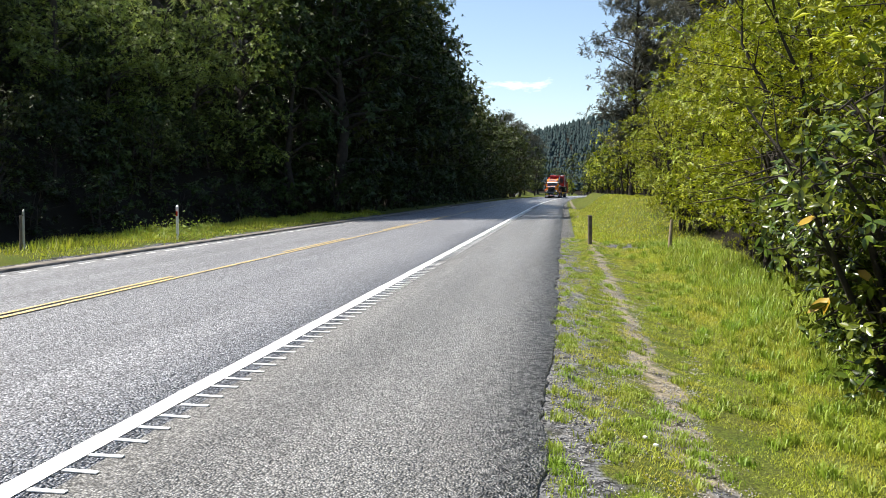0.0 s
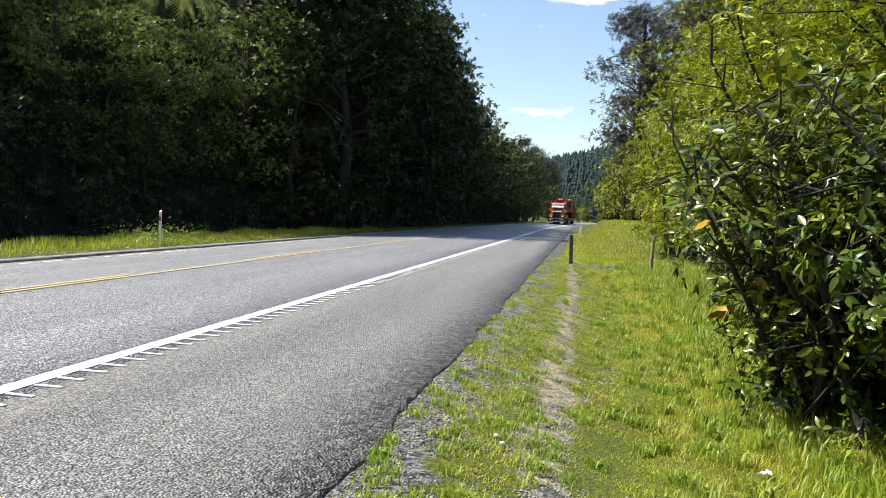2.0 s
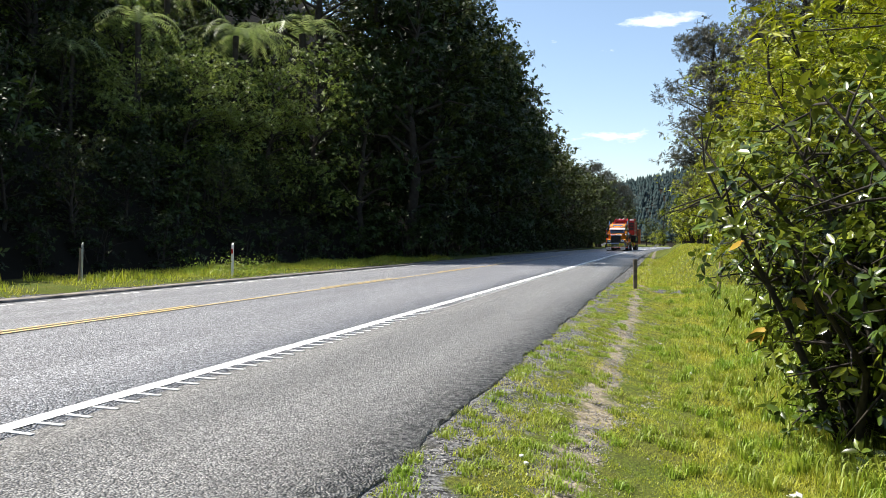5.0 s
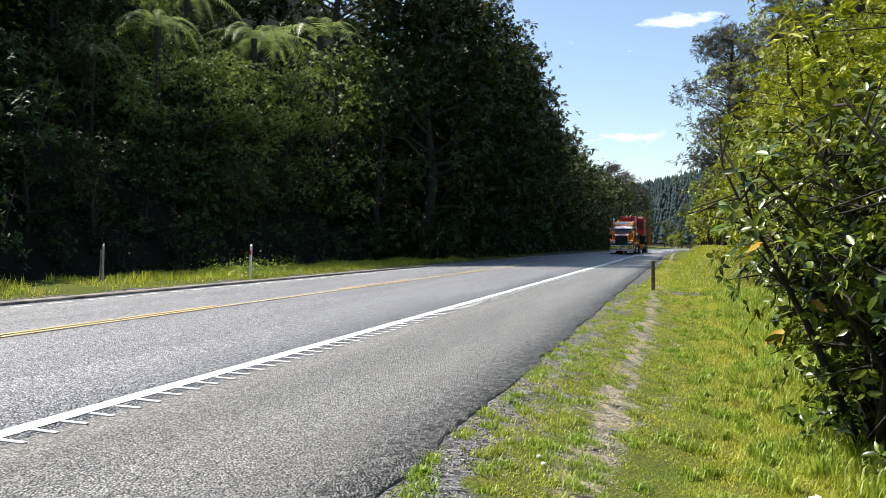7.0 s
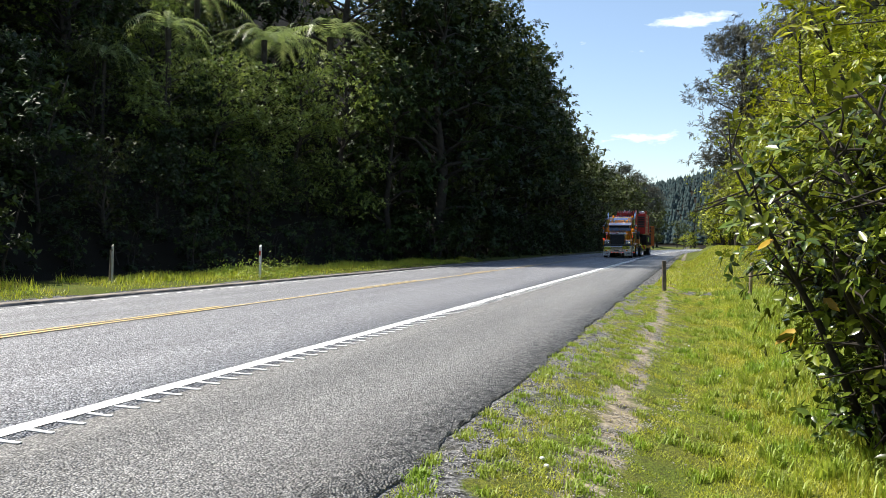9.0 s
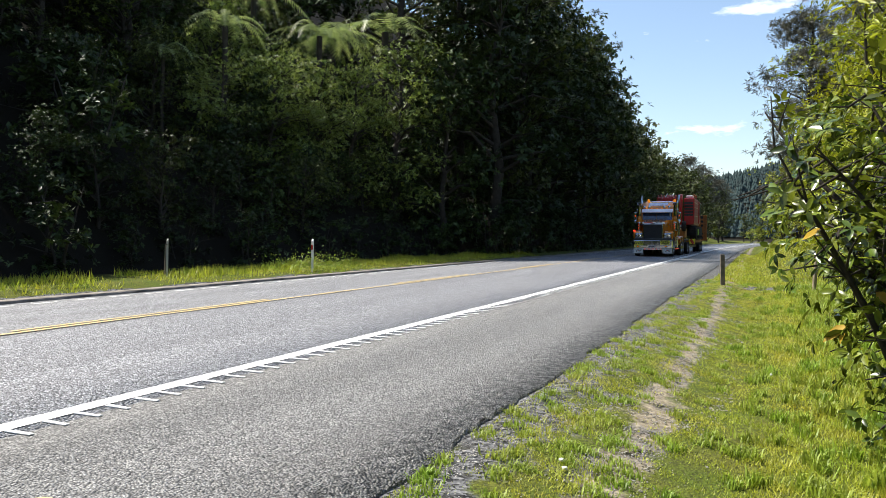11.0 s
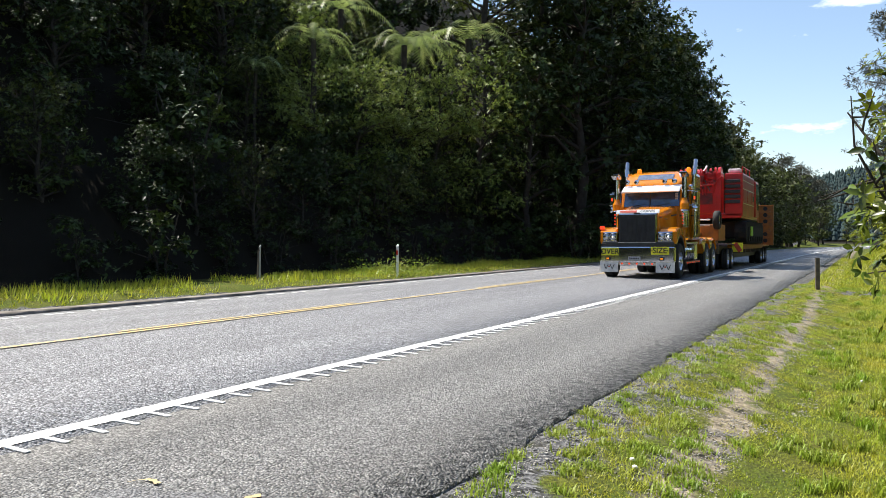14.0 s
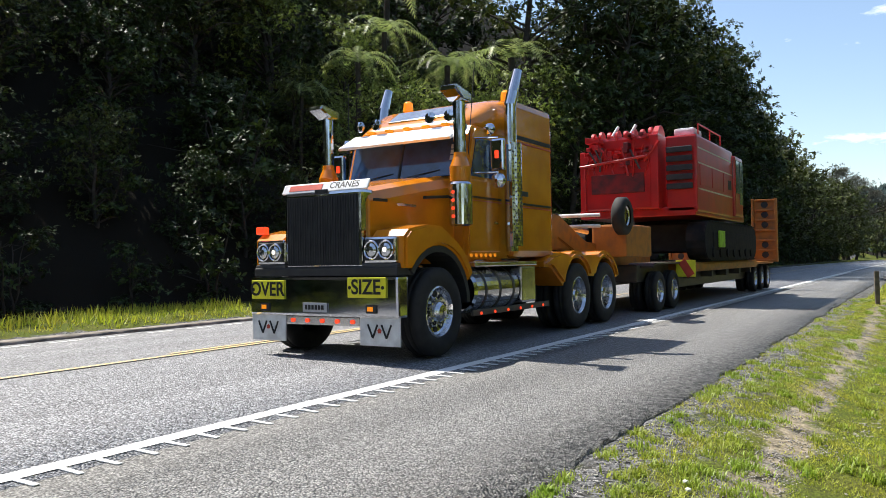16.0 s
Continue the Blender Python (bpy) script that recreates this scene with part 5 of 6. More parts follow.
for s in (-1, 1):
    K.box("side_stripe", (s * 0.647 - 0.008, s * 0.647 + 0.008, 0.16, 0.42, 1.84, 1.875), M_INK, parent=bonnet)
    K.prism("side_stripe", [(0.95, 1.9), (1.6, 1.95), (1.6, 1.985), (0.95, 1.935)], s * 0.83 - 0.02, s * 0.83 + 0.02, M_INK, parent=bonnet)
    K.box("maker_script", (s * 0.715 - 0.012, s * 0.715 + 0.012, 0.52, 0.92, 1.80, 1.83), M_ALLOY, parent=bonnet)
    # mudguard over the front wheel
    outer = [(0.06, 1.06), (0.06, 1.42), (0.16, 1.50)] + [(0.5, 1.56), (0.85, 1.55)] + arc(0.78, 0.62, 0.86, 68, 24, 8) + arc(0.78, 0.58, 0.74, 24, 140, 12) + [(0.16, 1.06)]
    liner = arc(0.78, 0.58, 0.735, 2, 142, 14) + arc(0.78, 0.58, 0.665, 142, 2, 14)
    K.prism("arch_liner", liner, s * 0.6, s * 1.13, M_BLACK, 0.0, "black wheel arch liner")
    K.prism("front_mudguard", outer, s * 0.66, s * 1.16, M_ORANGE, 0.03, "orange mudguard curving over the front wheel")
    hb = K.box("headlamp_housing", (min(s * 0.64, s * 1.12), max(s * 0.64, s * 1.12), -0.0, 0.2, 1.12, 1.42), M_CHROME, 0.03, "chrome twin headlamp housing")
    K.box("headlamp_panel", (min(s * 0.67, s * 1.09), max(s * 0.67, s * 1.09), -0.012, 0.01, 1.15, 1.39), M_BLACK, 0.01, parent=hb)
    for k, xx in enumerate((0.78, 0.99)):
        K.lathe("headlamp_ring", [(-0.03, 0.088), (-0.04, 0.1), (-0.03, 0.112), (0.0, 0.115)], "y", (s * xx, 0.0, 1.27), M_CHROME, parent=hb)
        K.lathe("headlamp", [(-0.05, 0.004), (-0.045, 0.04), (-0.03, 0.075), (-0.015, 0.09)], "y", (s * xx, 0.0, 1.27), M_LAMP_OFF, parent=hb)
        if k == (s > 0):
            K.rod("bulb", (s * xx, -0.046, 1.27), (s * xx, -0.054, 1.27), 0.028, M_LAMP, seg=14, parent=hb)
    if s < 0:
        K.box("corner_lamp", (-1.19, -1.05, 0.1, 0.2, 1.5, 1.60), M_RED_LAMP, 0.02)
    K.box("lower_valance", (min(s * 0.62, s * 1.14), max(s * 0.62, s * 1.14), -0.01, 0.25, 1.0, 1.12), M_STEEL, 0.02)
# cab with doors, screen and a raised roof sleeper
bm = bmesh.new()
prism(bm, [(1.62, 1.15), (1.62, 2.24), (1.80, 2.80), (1.90, 2.93), (3.9, 2.93), (3.9, 1.15)], -0.95, 1.02, 0.05)
cab = K.add("cab", bm, M_ORANGE, "orange cab body with black and red pinstripes")
bm = bmesh.new()
rings = []
for y, w, z1 in ((1.85, 0.84, 2.97), (2.1, 0.93, 3.12), (2.5, 1.0, 3.36), (2.9, 1.04, 3.46), (3.6, 1.05, 3.47), (4.12, 1.04, 3.43), (4.24, 1.0, 3.28)):
    n_ = 10
    ring = [bm.verts.new((-w, y, 2.88))]
    for i in range(n_ + 1):
        a = math.pi * (1 - i / n_)
        ca, sa = math.cos(a), math.sin(a)
        ring.append(bm.verts.new((w * math.copysign(abs(ca) ** 0.26, ca), y, 2.88 + (z1 - 2.88) * sa ** 0.3)))
    ring.append(bm.verts.new((w, y, 2.88)))
    rings.append(ring)
for a, b in zip(rings, rings[1:]):
    for i in range(len(a) - 1):
        bm.faces.new((a[i], a[i + 1], b[i + 1], b[i]))
    bm.faces.new((a[-1], a[0], b[0], b[-1]))
bm.faces.new(rings[0]), bm.faces.new(rings[-1][::-1])
bmesh.ops.remove_doubles(bm, verts=bm.verts, dist=0.0005)
K.add("roof", bm, M_ORANGE, "raised rounded orange sleeper roof", smooth=True)
K.box("sleeper", (-1.1, 1.1, 2.84, 4.24, 1.15, 3.43), M_ORANGE, 0.11, "orange sleeper box")
K.box("roof_window", (-0.55, 0.62, -0.012, 0.012, -0.16, 0.17), M_LAMP_OFF, 0.01, "roof window mirroring the sky", m=pose(0, 2.26, 3.23, -57))
for sx in (-1, 1):
    x = sx * 1.107
    for z, h_, mm in ((2.86, 0.055, M_INK), (2.805, 0.02, M_INK_RED), (1.92, 0.03, M_INK), (1.885, 0.015, M_INK_RED)):
        K.box("pinstripe", (x - 0.008, x + 0.008, 2.96, 4.12, z, z + h_), mm)
    for z, h_, mm in ((1.95, 0.03, M_INK), (1.915, 0.015, M_INK_RED)):
        K.box("pinstripe", (sx * 1.027 - 0.008, sx * 1.027 + 0.008, 1.66, 2.6, z, z + h_), mm)
    door = K.box("door", (sx * 1.02 - 0.015, sx * 1.02 + 0.015, 1.70, 2.52, 1.24, 2.2), M_ORANGE, 0.012, "orange cab door")
    K.prism("door_window", [(1.76, 2.24), (2.5, 2.24), (2.5, 2.76), (1.92, 2.76)], sx * 1.02 - 0.012, sx * 1.02 + 0.014, M_GLASS, 0.0, "dark side window", parent=door)
    K.box("door_handle", (sx * 1.045 - 0.012, sx * 1.045 + 0.012, 2.36, 2.46, 1.62, 1.66), M_CHROME, 0.005, "chrome handle", parent=door)
    K.box("sleeper_badge", (x - 0.006, x + 0.006, 2.95, 3.3, 2.05, 2.12), M_INK)
    for i in range(6):
        K.rod("step_lamp", (sx * 1.03, 1.72 + i * 0.13, 1.20), (sx * 1.05, 1.72 + i * 0.13, 1.20), 0.022, M_AMBER, seg=10)
# windscreen in two panes
mw = pose(0, 1.665, 2.485, -17)
for x0, x1 in ((-0.84, -0.015), (0.015, 0.92)):
    K.box("windscreen", (x0, x1, -0.012, 0.012, -0.26, 0.29), M_GLASS, 0.01, "dark reflecting windscreen pane", m=mw)
K.box("screen_post", (-0.014, 0.014, -0.02, 0.01, -0.26, 0.29), M_BLACK, m=mw)
for x0, x1 in ((-0.6, -0.1), (0.15, 0.65)):
    K.rod("wiper", (x0, 1.56, 2.26), (x1, 1.60, 2.33), 0.006, M_BLACK, seg=6)
for z in (2.45, 2.53, 2.61):
    K.box("screen_label", (0.78, 0.87, -0.018, -0.013, z - 2.485, z - 2.425), M_PLATE, m=mw)
# sun visor and roof lamps
K.prism("sun_visor", [(1.35, 2.71), (1.37, 2.68), (1.80, 2.86), (1.80, 2.93), (1.74, 2.92)], -0.87, 0.97, M_VISOR, 0.012, "polished steel drop sun visor above the screen")
for i in range(5):
    x = -0.62 + i * 0.31
    K.box("roof_marker", (x - 0.045, x + 0.045, 1.76, 1.86, 2.94, 2.985), M_AMBER, 0.012, "amber roof marker lamp")
for x in (-0.75, -0.45, 0.45, 0.75):
    K.lathe("spot_lamp", [(-0.05, 0.02), (-0.04, 0.075), (0.0, 0.08), (0.06, 0.03)], "y", (x, 1.72, 3.05), M_CHROME, "small chrome spot lamp")
for x in (-0.62, 0.95):
    K.lathe("beacon", [(0.0, 0.075), (0.03, 0.075), (0.12, 0.07), (0.15, 0.04)], "z", (x, 2.75 if x < 0 else 2.95, 3.42), M_AMBER, "amber flashing beacon")
for sx in (-1, 1):
    # air cleaner with cone, pipe and rain cap
    ax, ay = (1.14 if sx > 0 else -0.99), 1.30
    K.lathe("air_cleaner", [(1.56, 0.11), (1.58, 0.145), (1.9, 0.148), (2.08, 0.148), (2.12, 0.12)], "z", (ax, ay, 0), M_CHROME, "chrome air cleaner canister")
    for i in range(4):
        K.rod("cleaner_lamp", (ax - 0.02, ay - 0.14, 1.68 + i * 0.1), (ax - 0.02, ay - 0.16, 1.68 + i * 0.1), 0.022, M_RED_LAMP, seg=10)
    K.lathe("intake_cone", [(2.12, 0.13), (2.3, 0.135), (2.42, 0.085), (2.48, 0.08)], "z", (ax, ay, 0), M_ORANGE, "orange intake cone")
    K.rod("intake_pipe", (ax, ay, 2.45), (ax, ay, 3.18), 0.078, M_CHROME, seg=20)
    K.prism("rain_cap", [(ay - 0.27, 3.27), (ay - 0.27, 3.22), (ay - 0.07, 3.12), (ay + 0.09, 3.12), (ay + 0.11, 3.15), (ay + 0.11, 3.23), (ay - 0.22, 3.29)], ax - 0.12, ax + 0.12, M_CHROME, 0.02, "chrome rain cap")
    # exhaust with perforated guard and slanted tip
    ex, ey = (1.16 if sx > 0 else -1.04), 2.66
    K.rod("exhaust_stack", (ex, ey, 1.25), (ex, ey, 3.30), 0.085, M_CHROME, seg=20, label="chrome exhaust stack")
    K.rod("exhaust_bend", (ex, ey, 3.28), (ex + sx * 0.02, ey + 0.07, 3.5), 0.085, M_CHROME, seg=20)
    K.rod("exhaust_tip", (ex + sx * 0.02, ey + 0.06, 3.48), (ex + sx * 0.03, ey + 0.2, 3.80), 0.085, M_CHROME, 0.07, 20)
    guard = K.rod("heat_guard", (ex + sx * 0.03, ey, 1.32), (ex + sx * 0.03, ey, 2.75), 0.125, M_CHROME, seg=20, label="perforated chrome heat guard")
    for i in range(26):
        for k in range(5):
            a = radians(-60 + k * 30 + (15 if i % 2 else 0))
            d = Vector((sx * math.cos(a), -math.sin(a) * 1.0, 0))
            c = Vector((ex + sx * 0.03, ey, 1.42 + i * 0.05)) + d * 0.1255
            if k < 4 or i % 2 == 0:
                K.rod("guard_hole", c - d * 0.004, c + d * 0.002, 0.013, M_BLACK, seg=6, parent=guard)
    # mirrors on tube brackets
    mx = sx * 1.33
    mir = K.box("mirror", (mx - 0.1, mx + 0.1, 1.92, 2.0, 2.3, 2.72), M_CHROME, 0.03, "chrome door mirror on tube arms")
    K.box("mirror_face", (mx - 0.085, mx + 0.085, 1.998, 2.004, 2.32, 2.7), M_LAMP_OFF, parent=mir)
    K.box("mirror_lamp", (mx - 0.022, mx + 0.022, 1.9, 1.925, 2.46, 2.56), M_RED_LAMP, parent=mir)
    for z in (2.28, 2.74):
        K.rod("mirror_arm", (mx, 1.96, z), (sx * 1.03, 1.86, z), 0.014, M_CHROME, seg=8, parent=mir)
    K.lathe("convex_mirror", [(-0.06, 0.02), (-0.04, 0.09), (0.0, 0.1), (0.02, 0.1)], "y", (mx, 1.95, 2.17), M_CHROME, "round convex mirror")
    K.lathe("horn_lamp", [(-0.06, 0.02), (-0.04, 0.07), (0.0, 0.08), (0.05, 0.04)], "y", (sx * 1.2, 1.98, 2.86), M_CHROME)
    K.rod("aerial", (sx * 0.98, 1.75, 2.3), (sx * 1.06, 1.85, 3.75), 0.006, M_BLACK, seg=6)
    # tank, steps and chassis gear
    K.lathe("fuel_tank", [(1.66, 0.05), (1.66, 0.27), (1.7, 0.3), (2.9, 0.3), (2.94, 0.27), (2.94, 0.05)], "y", (sx * 0.84, 0, 0.74), M_CHROME, "polished cylindrical fuel tank")
    for yy in (1.9, 2.3, 2.7):
        K.lathe("tank_strap", [(yy, 0.29), (yy, 0.306), (yy + 0.05, 0.306), (yy + 0.05, 0.29)], "y", (sx * 0.84, 0, 0.74), M_STEEL)
    K.box("step_board", (min(sx * 0.62, sx * 1.16), max(sx * 0.62, sx * 1.16), 1.6, 3.45, 1.05, 1.11), M_ALLOY, 0.012, "chequer plate step")
    K.box("tool_box", (min(sx * 0.6, sx * 1.14), max(sx * 0.6, sx * 1.14), 2.98, 3.45, 0.52, 1.04), M_ALLOY, 0.03, "alloy side locker")
    K.box("side_rail", (sx * 1.13 - 0.02, sx * 1.13 + 0.02, 1.55, 3.9, 0.42, 0.5), M_STEEL, 0.01)
    for i in range(6):
        K.rod("rail_lamp", (sx * 1.15, 1.75 + i * 0.38, 0.45), (sx * 1.165, 1.75 + i * 0.38, 0.45), 0.02, M_RED_LAMP, seg=8)
    # rear mudguards: two humps in one sheet
    hump = [(3.95, 1.0), (3.7, 1.02), (3.7, 1.1), (4.0, 1.2), (4.3, 1.24)] + arc(5.0, 0.55, 0.72, 115, 62, 6) + arc(6.3, 0.55, 0.72, 115, 20, 9) + arc(6.3, 0.55, 0.60, 22, 152, 10) + arc(5.0, 0.55, 0.60, 28, 165, 10)
    K.prism("rear_mudguard", hump, sx * 0.66, sx * 1.2, M_ORANGE, 0.045, "orange twin mudguard over the drive wheels")
    K.box("chassis_rail", (sx * 0.42 - 0.05, sx * 0.42 + 0.05, 0.4, 7.1, 0.72, 1.02), M_STEEL, 0.01)
K.box("deck_plate", (-0.9, 0.9, 3.95, 4.5, 1.05, 1.10), M_ALLOY, 0.01)
K.lathe("fifth_wheel", [(1.12, 0.5), (1.14, 0.52), (1.22, 0.52), (1.24, 0.48)], "z", (0, 5.65, 0), M_STEEL)
K.box("underbody", (-0.6, 0.6, 0.35, 7.0, 0.45, 0.95), M_BLACK, 0.02, "dark engine and gearbox under the chassis")
K.rod("front_axle", (-0.95, 0.78, 0.5), (0.95, 0.78, 0.5), 0.07, M_STEEL)
for y in (5.0, 6.3):
    K.rod("drive_axle", (-0.9, y, 0.53), (0.9, y, 0.53), 0.11, M_STEEL)
for sx in (-1, 1):
    wheel(K, sx * 1.0, 0.78, 0.53, 0.30)
    for y in (5.0, 6.3):
        wheel(K, sx * 0.9, y, 0.53, 0.29, True)

# the nose is narrower than the axle
for piece in truck.children:
    if piece.name.split(".")[0] in ("bumper", "bumper_top", "oversize_sign", "mudflap", "light_bar", "marker_lamp", "fog_lamp", "indicator_lamp", "grille_shell", "grille_back", "grille_bar", "name_board", "headlamp_housing", "lower_valance"):
        piece.scale.x = 0.95

# ---- the low loader ----
trailer = tagged(new("low_loader"), "orange low loader trailer with gooseneck, dolly and raised ramps", "trailer")
T = Kit(trailer, 5.65)
T.prism("gooseneck", [(4.5, 1.30), (4.5, 1.62), (5.2, 1.72), (6.6, 1.60), (7.4, 1.35), (8.4, 1.35), (11.0, 1.25), (11.0, 0.95), (8.0, 0.95), (6.6, 1.28)], -0.55, 0.55, M_ORANGE_DULL, 0.03, "worn orange gooseneck beam")
for sx in (-1, 1):
    T.prism("neck_arm", [(4.6, 1.32), (4.6, 1.82), (5.0, 1.95), (5.7, 1.9), (6.9, 1.45), (8.6, 1.38), (8.6, 1.16), (6.6, 1.18), (5.6, 1.5)], sx * 0.48 - 0.1, sx * 0.48 + 0.1, M_ORANGE_DULL, 0.02, "orange hydraulic neck arm")
    T.rod("neck_ram", (sx * 0.32, 4.9, 1.85), (sx * 0.32, 7.6, 1.66), 0.05, M_ALLOY)
    T.box("neck_locker", (min(sx * 0.5, sx * 1.2), max(sx * 0.5, sx * 1.2), 7.4, 9.0, 1.15, 1.78), M_ORANGE_DULL, 0.04, "orange locker over the dolly")
T.box("power_pack", (-0.75, 0.42, 4.45, 5.3, 1.52, 1.98), M_STEEL, 0.05, "black power pack box on the neck")
T.box("pack_lid", (-0.77, 0.44, 4.43, 5.32, 1.93, 2.02), M_ORANGE_DULL, 0.02)
for z in (1.72, 1.92):
    T.rod("guard_rail", (0.2, 6.3, z), (1.05, 6.4, z), 0.035, M_WHITE_PAINT)
T.rod("guard_post", (0.25, 6.3, 1.4), (0.25, 6.3, 1.98), 0.03, M_STEEL)
bm = bmesh.new()
lathe(bm, [(-0.11, 0.2), (-0.12, 0.3), (-0.08, 0.36), (0.08, 0.36), (0.12, 0.3), (0.11, 0.2)], "x", 26, (1.16, 7.3, 1.93), False)
spare = T.add("spare_wheel", bm, M_RUBBER, "small spare wheel upright on the neck", smooth=True)
T.lathe("spare_rim", [(1.2, 0.2), (1.22, 0.19), (1.16, 0.12), (1.18, 0.02)], "x", (0.02, 7.3, 1.93), M_ALLOY, parent=spare)
T.box("dolly_frame", (-1.0, 1.0, 8.6, 11.3, 0.62, 0.98), M_STEEL, 0.03, "dark dolly frame")
for sx in (-1, 1):
    for y in (9.35, 10.45):
        wheel(T, sx * 0.98, y, 0.42, 0.26, True)
    T.prism("dolly_guard", [(8.8, 0.92), (9.0, 0.98), (10.9, 0.98), (11.05, 0.92), (11.05, 0.96), (10.9, 1.02), (9.0, 1.02), (8.8, 0.96)], sx * 0.72, sx * 1.28, M_STEEL)
deck = T.box("deck", (-1.45, 1.45, 10.9, 19.3, 0.78, 1.0), M_ORANGE_DULL, 0.02, "worn orange loading deck")
for i in range(20):
    y = 11.1 + i * 0.41
    T.box("deck_plank", (-1.4, 1.4, y, y + 0.38, 1.0, 1.035), M_BARK, 0.006, parent=deck)
for sx in (-1, 1):
    T.box("deck_beam", (sx * 1.0 - 0.12, sx * 1.0 + 0.12, 11.0, 19.2, 0.42, 0.78), M_STEEL, 0.02)
    T.box("deck_edge", (sx * 1.47 - 0.025, sx * 1.47 + 0.025, 10.95, 19.2, 0.84, 0.96), M_ORANGE_DULL, 0.01)
    for i in range(5):
        T.box("outrigger", (min(sx * 1.1, sx * 1.4), max(sx * 1.1, sx * 1.4), 11.7 + i * 1.7, 11.85 + i * 1.7, 0.62, 0.80), M_STEEL)
    sgn = T.box("hazard_board", (sx * 1.4 - 0.22, sx * 1.4 + 0.22, 10.86, 10.885, 0.68, 1.06), M_SIGN, 0.004, "yellow and red striped hazard board")
    T.box("hazard_stripe", (-0.09, 0.09, -0.004, 0.004, -0.2, 0.2), M_INK_RED, parent=sgn, m=pose(sx * 1.42, 10.855, 0.87, 0, -32))
    for y in (19.4, 20.55, 21.7):
        wheel(T, sx * 1.12, y, 0.40, 0.26, True)
    T.box("rear_guard", (min(sx * 0.8, sx * 1.5), max(sx * 0.8, sx * 1.5), 18.9, 22.2, 0.86, 0.94), M_ORANGE_DULL, 0.02, "orange rear mudguard")
    # loading ramp stood on end
    ramp = T.box("ramp", (sx * 1.42 - 0.40, sx * 1.42 + 0.40, 21.15, 21.22, 0.92, 3.05), M_ORANGE_DULL, 0.01, "worn orange loading ramp stood upright")
    for xx in (-0.37, 0.37):
        T.box("ramp_beam", (sx * 1.42 + xx - 0.035, sx * 1.42 + xx + 0.035, 21.0, 21.16, 0.92, 3.06), M_ORANGE_DULL, 0.01, parent=ramp)
    for i in range(7):
        T.box("ramp_rung", (sx * 1.42 - 0.34, sx * 1.42 + 0.34, 21.05, 21.15, 0.95 + i * 0.34, 1.0 + i * 0.34), M_ORANGE_DULL, 0.008, parent=ramp)
    for i in (0, 1, 3, 4, 5):
        T.rod("ramp_hole", (sx * 1.42, 21.14, 1.16 + i * 0.34), (sx * 1.42, 21.12, 1.16 + i * 0.34), 0.11, M_BLACK, seg=16, parent=ramp)
T.box("rear_frame", (-0.9, 0.9, 18.9, 22.2, 0.5, 0.9), M_STEEL, 0.02, "dark rear bogie frame")

# ---- the crane on the deck ----
crane = tagged(new("crawler_crane"), "red crawler crane without its boom, loaded on the low loader", "crane")
C = Kit(crane, 11.0)
for sx in (-1, 1):
    prof = arc(12.35, 1.52, 0.47, 270, 90, 9) + arc(18.0, 1.52, 0.47, 90, -90, 9)
    tr_ = C.prism("track", prof, sx * 1.5 - 0.36, sx * 1.5 + 0.1, M_TRACK, 0.02, "black steel crawler track")
    for i in range(26):
        for z in (1.03, 1.98):
            C.box("track_shoe", (sx * 1.5 - 0.38, sx * 1.5 + 0.12, 12.4 + i * 0.22, 12.57 + i * 0.22, z, z + 0.035), M_TRACK, parent=tr_)
    C.box("track_frame", (sx * 1.5 - 0.2, sx * 1.5 + 0.13, 12.7, 17.6, 1.3, 1.75), M_TRACK, 0.03)
    for i in range(7):
        C.rod("track_roller", (sx * 1.6, 12.7 + i * 0.8, 1.24), (sx * 1.64, 12.7 + i * 0.8, 1.24), 0.13, M_TRACK, seg=14, parent=tr_)
C.box("hivis_cover", (1.64, 1.68, 13.1, 13.75, 1.36, 1.78), M_HIVIS, 0.02, "yellow-green cover strapped to the track frame")
C.box("carbody", (-1.1, 1.1, 13.2, 17.0, 1.25, 2.0), M_BLACK, 0.05, "dark undercarriage body")
C.lathe("slew_ring", [(1.95, 1.0), (2.0, 1.05), (2.15, 1.05), (2.2, 1.0)], "z", (0, 15.0, 0), M_STEEL)
C.box("base_plate", (-1.45, 1.45, 11.7, 17.4, 2.12, 2.34), M_RED, 0.03, "red turntable frame")
# engine house on the near side, with louvres on its end
house = C.box("engine_house", (0.76, 1.5, 11.7, 15.7, 2.2, 4.05), M_RED, 0.05, "red engine house with louvred end and cream stripes")
for i in range(5):
    C.box("louvre", (0.80, 1.42, 11.56, 11.62, 2.75 + i * 0.22, 2.89 + i * 0.22), M_BLACK, 0.02, parent=house)
for z, y0, y1 in ((3.72, 11.8, 15.5), (3.36, 11.8, 15.6), (2.74, 11.8, 15.6)):
    C.box("house_stripe", (1.497, 1.508, y0, y1, z, z + 0.035), M_CREAM, parent=house)
for y0, y1 in ((11.95, 13.1), (13.2, 14.4), (14.5, 15.5)):
    C.box("house_panel", (1.495, 1.512, y0, y1, 2.85, 3.36), M_RED, 0.008, parent=house)
C.box("house_vent", (1.5, 1.52, 15.0, 15.4, 2.95, 3.2), M_BLACK, 0.01, parent=house)
C.box("far_house", (-1.5, -0.8, 12.2, 16.4, 2.2, 3.9), M_RED, 0.05, "red machinery house")
C.box("roof_gear", (0.85, 1.35, 12.1, 12.9, 4.1, 4.28), M_WHITE_PAINT, 0.06, "white exhaust cover on the roof")
C.rod("roof_pipe", (1.1, 13.2, 4.1), (1.1, 13.2, 4.4), 0.06, M_STEEL)
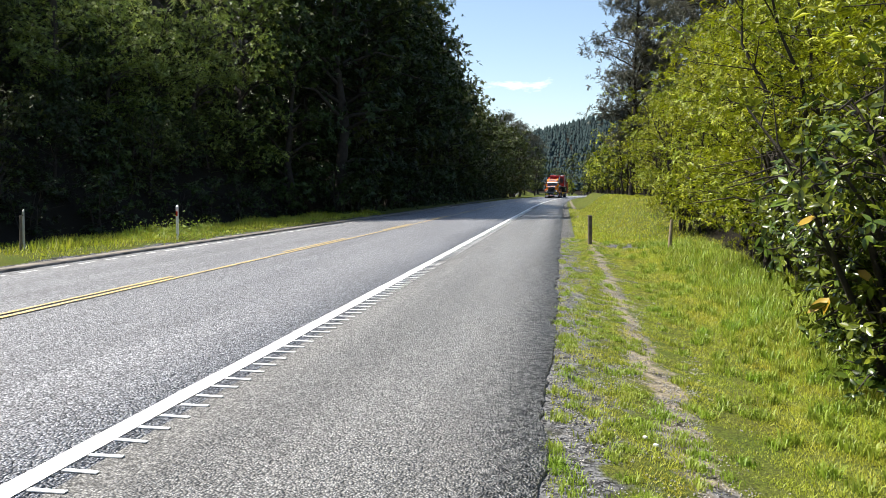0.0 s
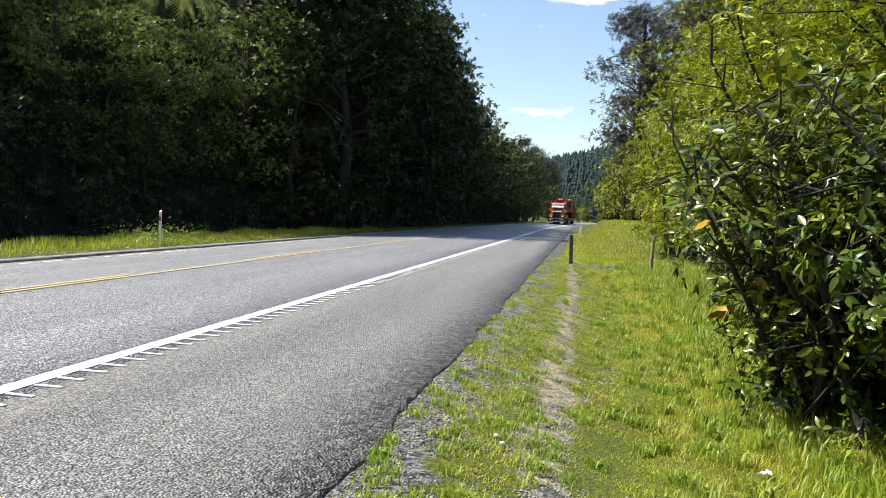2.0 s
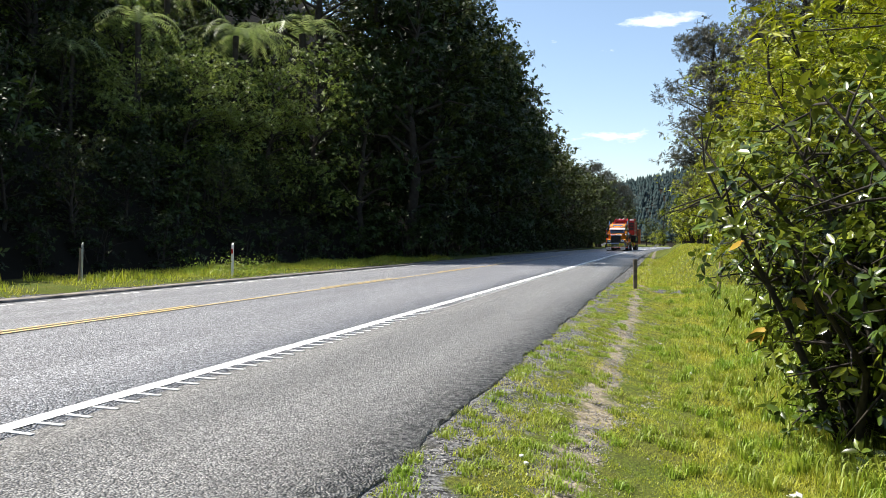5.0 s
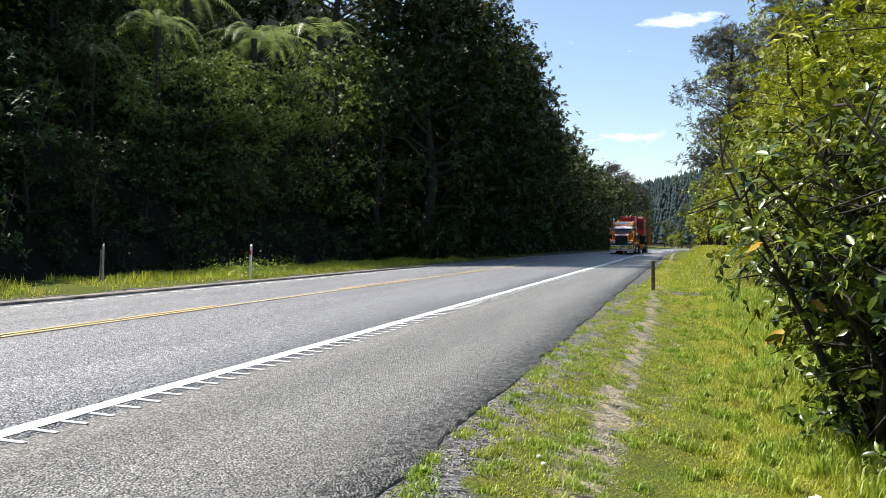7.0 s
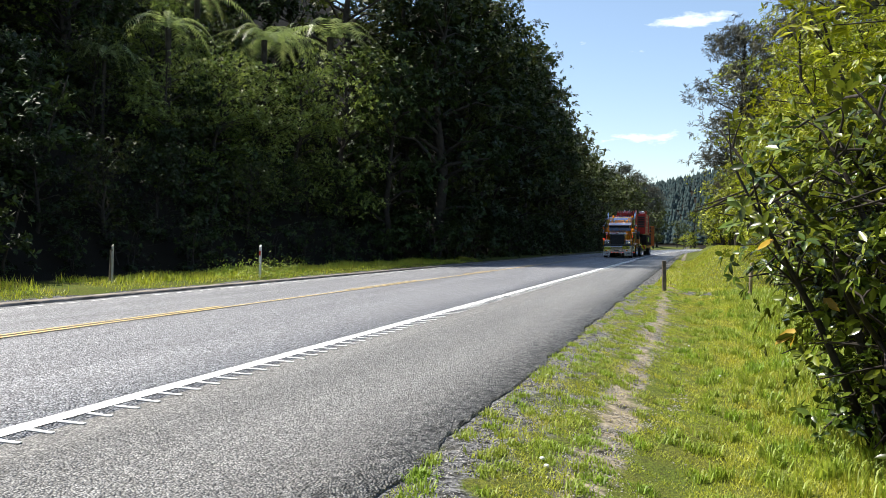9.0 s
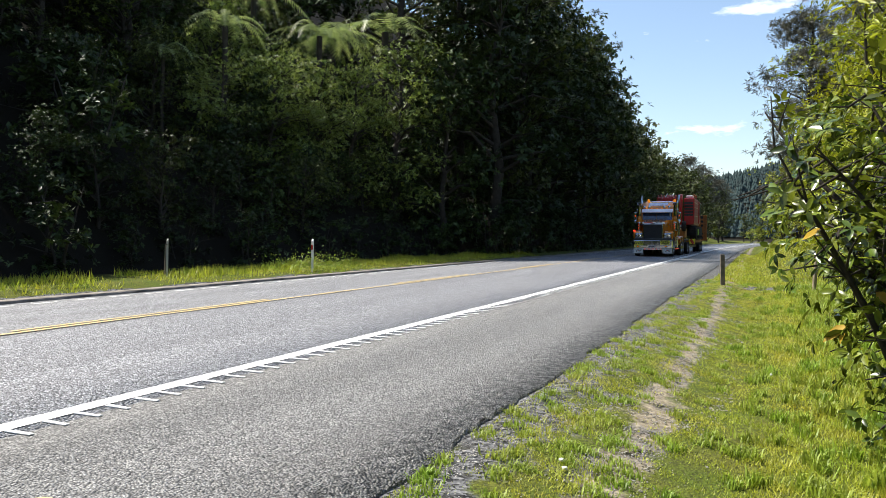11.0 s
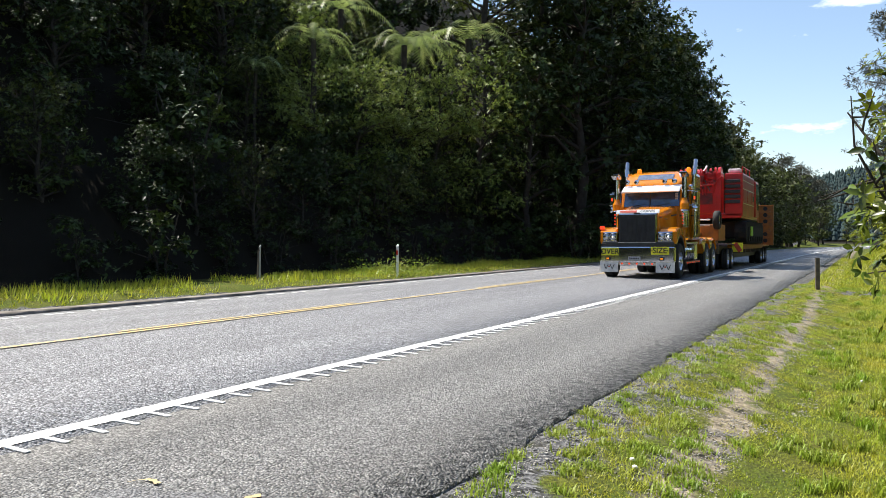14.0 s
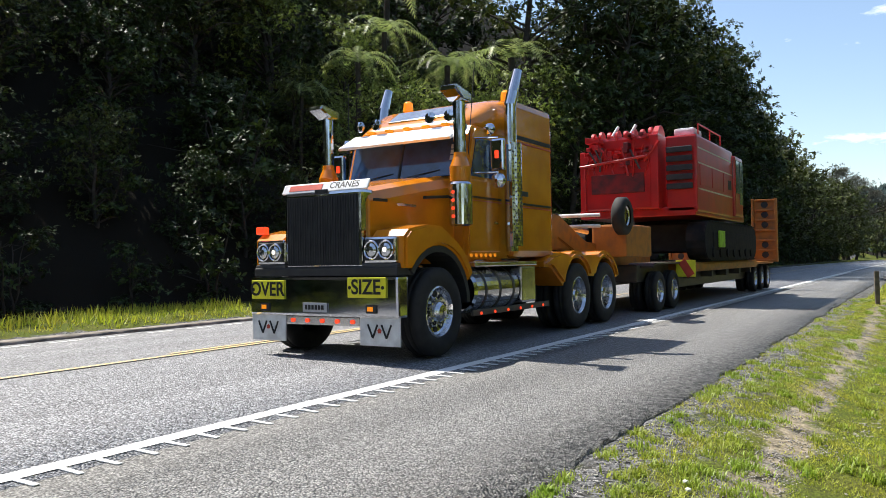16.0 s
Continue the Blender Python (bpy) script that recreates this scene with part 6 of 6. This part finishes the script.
for y in (12.2, 13.4, 14.6):
    C.rod("roof_rail", (1.42, y, 4.1), (1.42, y, 4.36), 0.018, M_RED, seg=8)
C.rod("roof_rail", (1.42, 12.2, 4.36), (1.42, 14.6, 4.36), 0.018, M_RED, seg=8)
# cab at the far end of the near side
ccab = C.box("operator_cab", (0.7, 1.56, 15.72, 16.8, 2.25, 3.95), M_RED, 0.06, "red operator cab with large windows")
C.box("cab_window", (1.555, 1.57, 15.82, 16.25, 2.9, 3.83), M_CABGLASS, 0.02, parent=ccab)
C.box("cab_window", (1.555, 1.57, 16.31, 16.72, 2.6, 3.83), M_CABGLASS, 0.02, parent=ccab)
C.box("cab_window", (0.8, 1.5, 15.705, 15.72, 3.3, 3.85), M_CABGLASS, 0.02, parent=ccab)
# counterweight, winch frame and folded gantry across the front
C.box("counterweight", (-1.3, 0.62, 11.5, 12.3, 2.3, 3.5), M_RED, 0.06, "red counterweight slab")
# dark plate on the slab face, painting the shade of a recess
C.box("weight_recess", (-1.05, 0.30, 11.46, 11.52, 2.72, 3.2), M_RED_DARK, 0.03)
cr_ = random.Random(3)
for i in range(26):
    x, z = cr_.uniform(-1.2, 0.4), cr_.uniform(3.35, 4.1)
    C.box("fitting", (x, x + cr_.uniform(0.05, 0.16), 11.36, 11.5 + cr_.uniform(0, 0.2), z, z + cr_.uniform(0.05, 0.16)), M_RED if i % 4 else M_RED_DARK, 0.012)
for i in range(12):
    x = cr_.uniform(-1.2, 0.4)
    C.rod("pipe", (x, 11.42, cr_.uniform(3.1, 3.5)), (x + cr_.uniform(-0.4, 0.4), 11.38, cr_.uniform(3.7, 4.2)), cr_.uniform(0.015, 0.035), M_RED if i % 3 else M_STEEL, seg=8)
# dark box standing in for the shade inside the gap
C.box("gap_shadow", (-1.15, 0.42, 11.9, 12.0, 3.5, 3.8), M_RED_DARK)
C.box("weight_post", (0.45, 0.66, 11.42, 12.2, 2.3, 4.1), M_RED, 0.03, "red upright gantry post")
C.box("weight_post", (-1.32, -1.18, 11.42, 12.2, 2.3, 3.8), M_RED, 0.03)
C.rod("winch_drum", (-1.25, 12.0, 3.72), (0.45, 12.0, 3.72), 0.2, M_RED, seg=20, label="red winch drum")
C.rod("gantry_brace", (-1.2, 11.6, 3.5), (-0.2, 12.6, 4.3), 0.06, M_RED)
C.rod("gantry_brace", (0.4, 11.6, 3.5), (-0.5, 12.6, 4.3), 0.06, M_RED)
C.box("gantry_head", (-1.2, 0.45, 11.7, 12.4, 3.8, 4.15), M_RED, 0.08, "red gantry head with sheaves")
for i in range(8):
    x = -1.12 + i * 0.21
    C.rod("sheave", (x, 11.85, 4.16), (x + 0.07, 11.85, 4.16), 0.15 + 0.03 * (i % 2), M_RED, seg=18, label="red rope sheave")
for x in (-0.55, -0.1):
    C.rod("hook_link", (x, 11.7, 4.18), (x + 0.12, 11.8, 4.42), 0.04, M_WHITE_PAINT, seg=8)
C.rod("sheave", (0.5, 11.9, 4.06), (0.62, 11.9, 4.06), 0.3, M_RED, seg=22)
for i in range(7):
    x = -1.2 + i * 0.25
    C.rod("hydraulic_hose", (x, 11.5, 3.1 + 0.1 * (i % 3)), (x + 0.2 * (-1) ** i, 11.45, 3.75), 0.022, M_RED, seg=8)
    C.box("bracket", (x, x + 0.1, 11.4, 11.5, 3.5 + 0.05 * (i % 2), 3.68), M_RED, 0.01)
C.rod("tie_bar", (-1.3, 11.38, 3.42), (0.4, 11.38, 3.58), 0.035, M_RED, seg=10)


def lane_pose(y):
    """Where a vehicle stands in the lane with its origin at y, and its heading and lean."""
    y = float(y)
    turn = math.degrees(math.atan2(float(bend(y)) - float(bend(y + 6)), 6.0))
    return pose(-4.40 + float(bend(y)), y, 0.0, 0, -1.0, turn)


SPEED, FRONT = 8.2, 7.62


def front_at(t):
    """The bumper's place along the road."""
    return FRONT + SPEED * (16.0 - t)


def motions():
    times = [i * 0.5 for i in range(33)]
    for ob, oy in ((truck, 0.0), (trailer, 5.65), (crane, 11.0)):
        walk(ob, [(t, lane_pose(front_at(t) + oy)) for t in times])
    ticks = [i / 15 for i in range(241)]
    for w, x, y, r, oy in WHEELS:
        walk(w, [(t, pose(x, y - oy, r, math.degrees(SPEED * t / r) % 360.0)) for t in ticks])


motions()
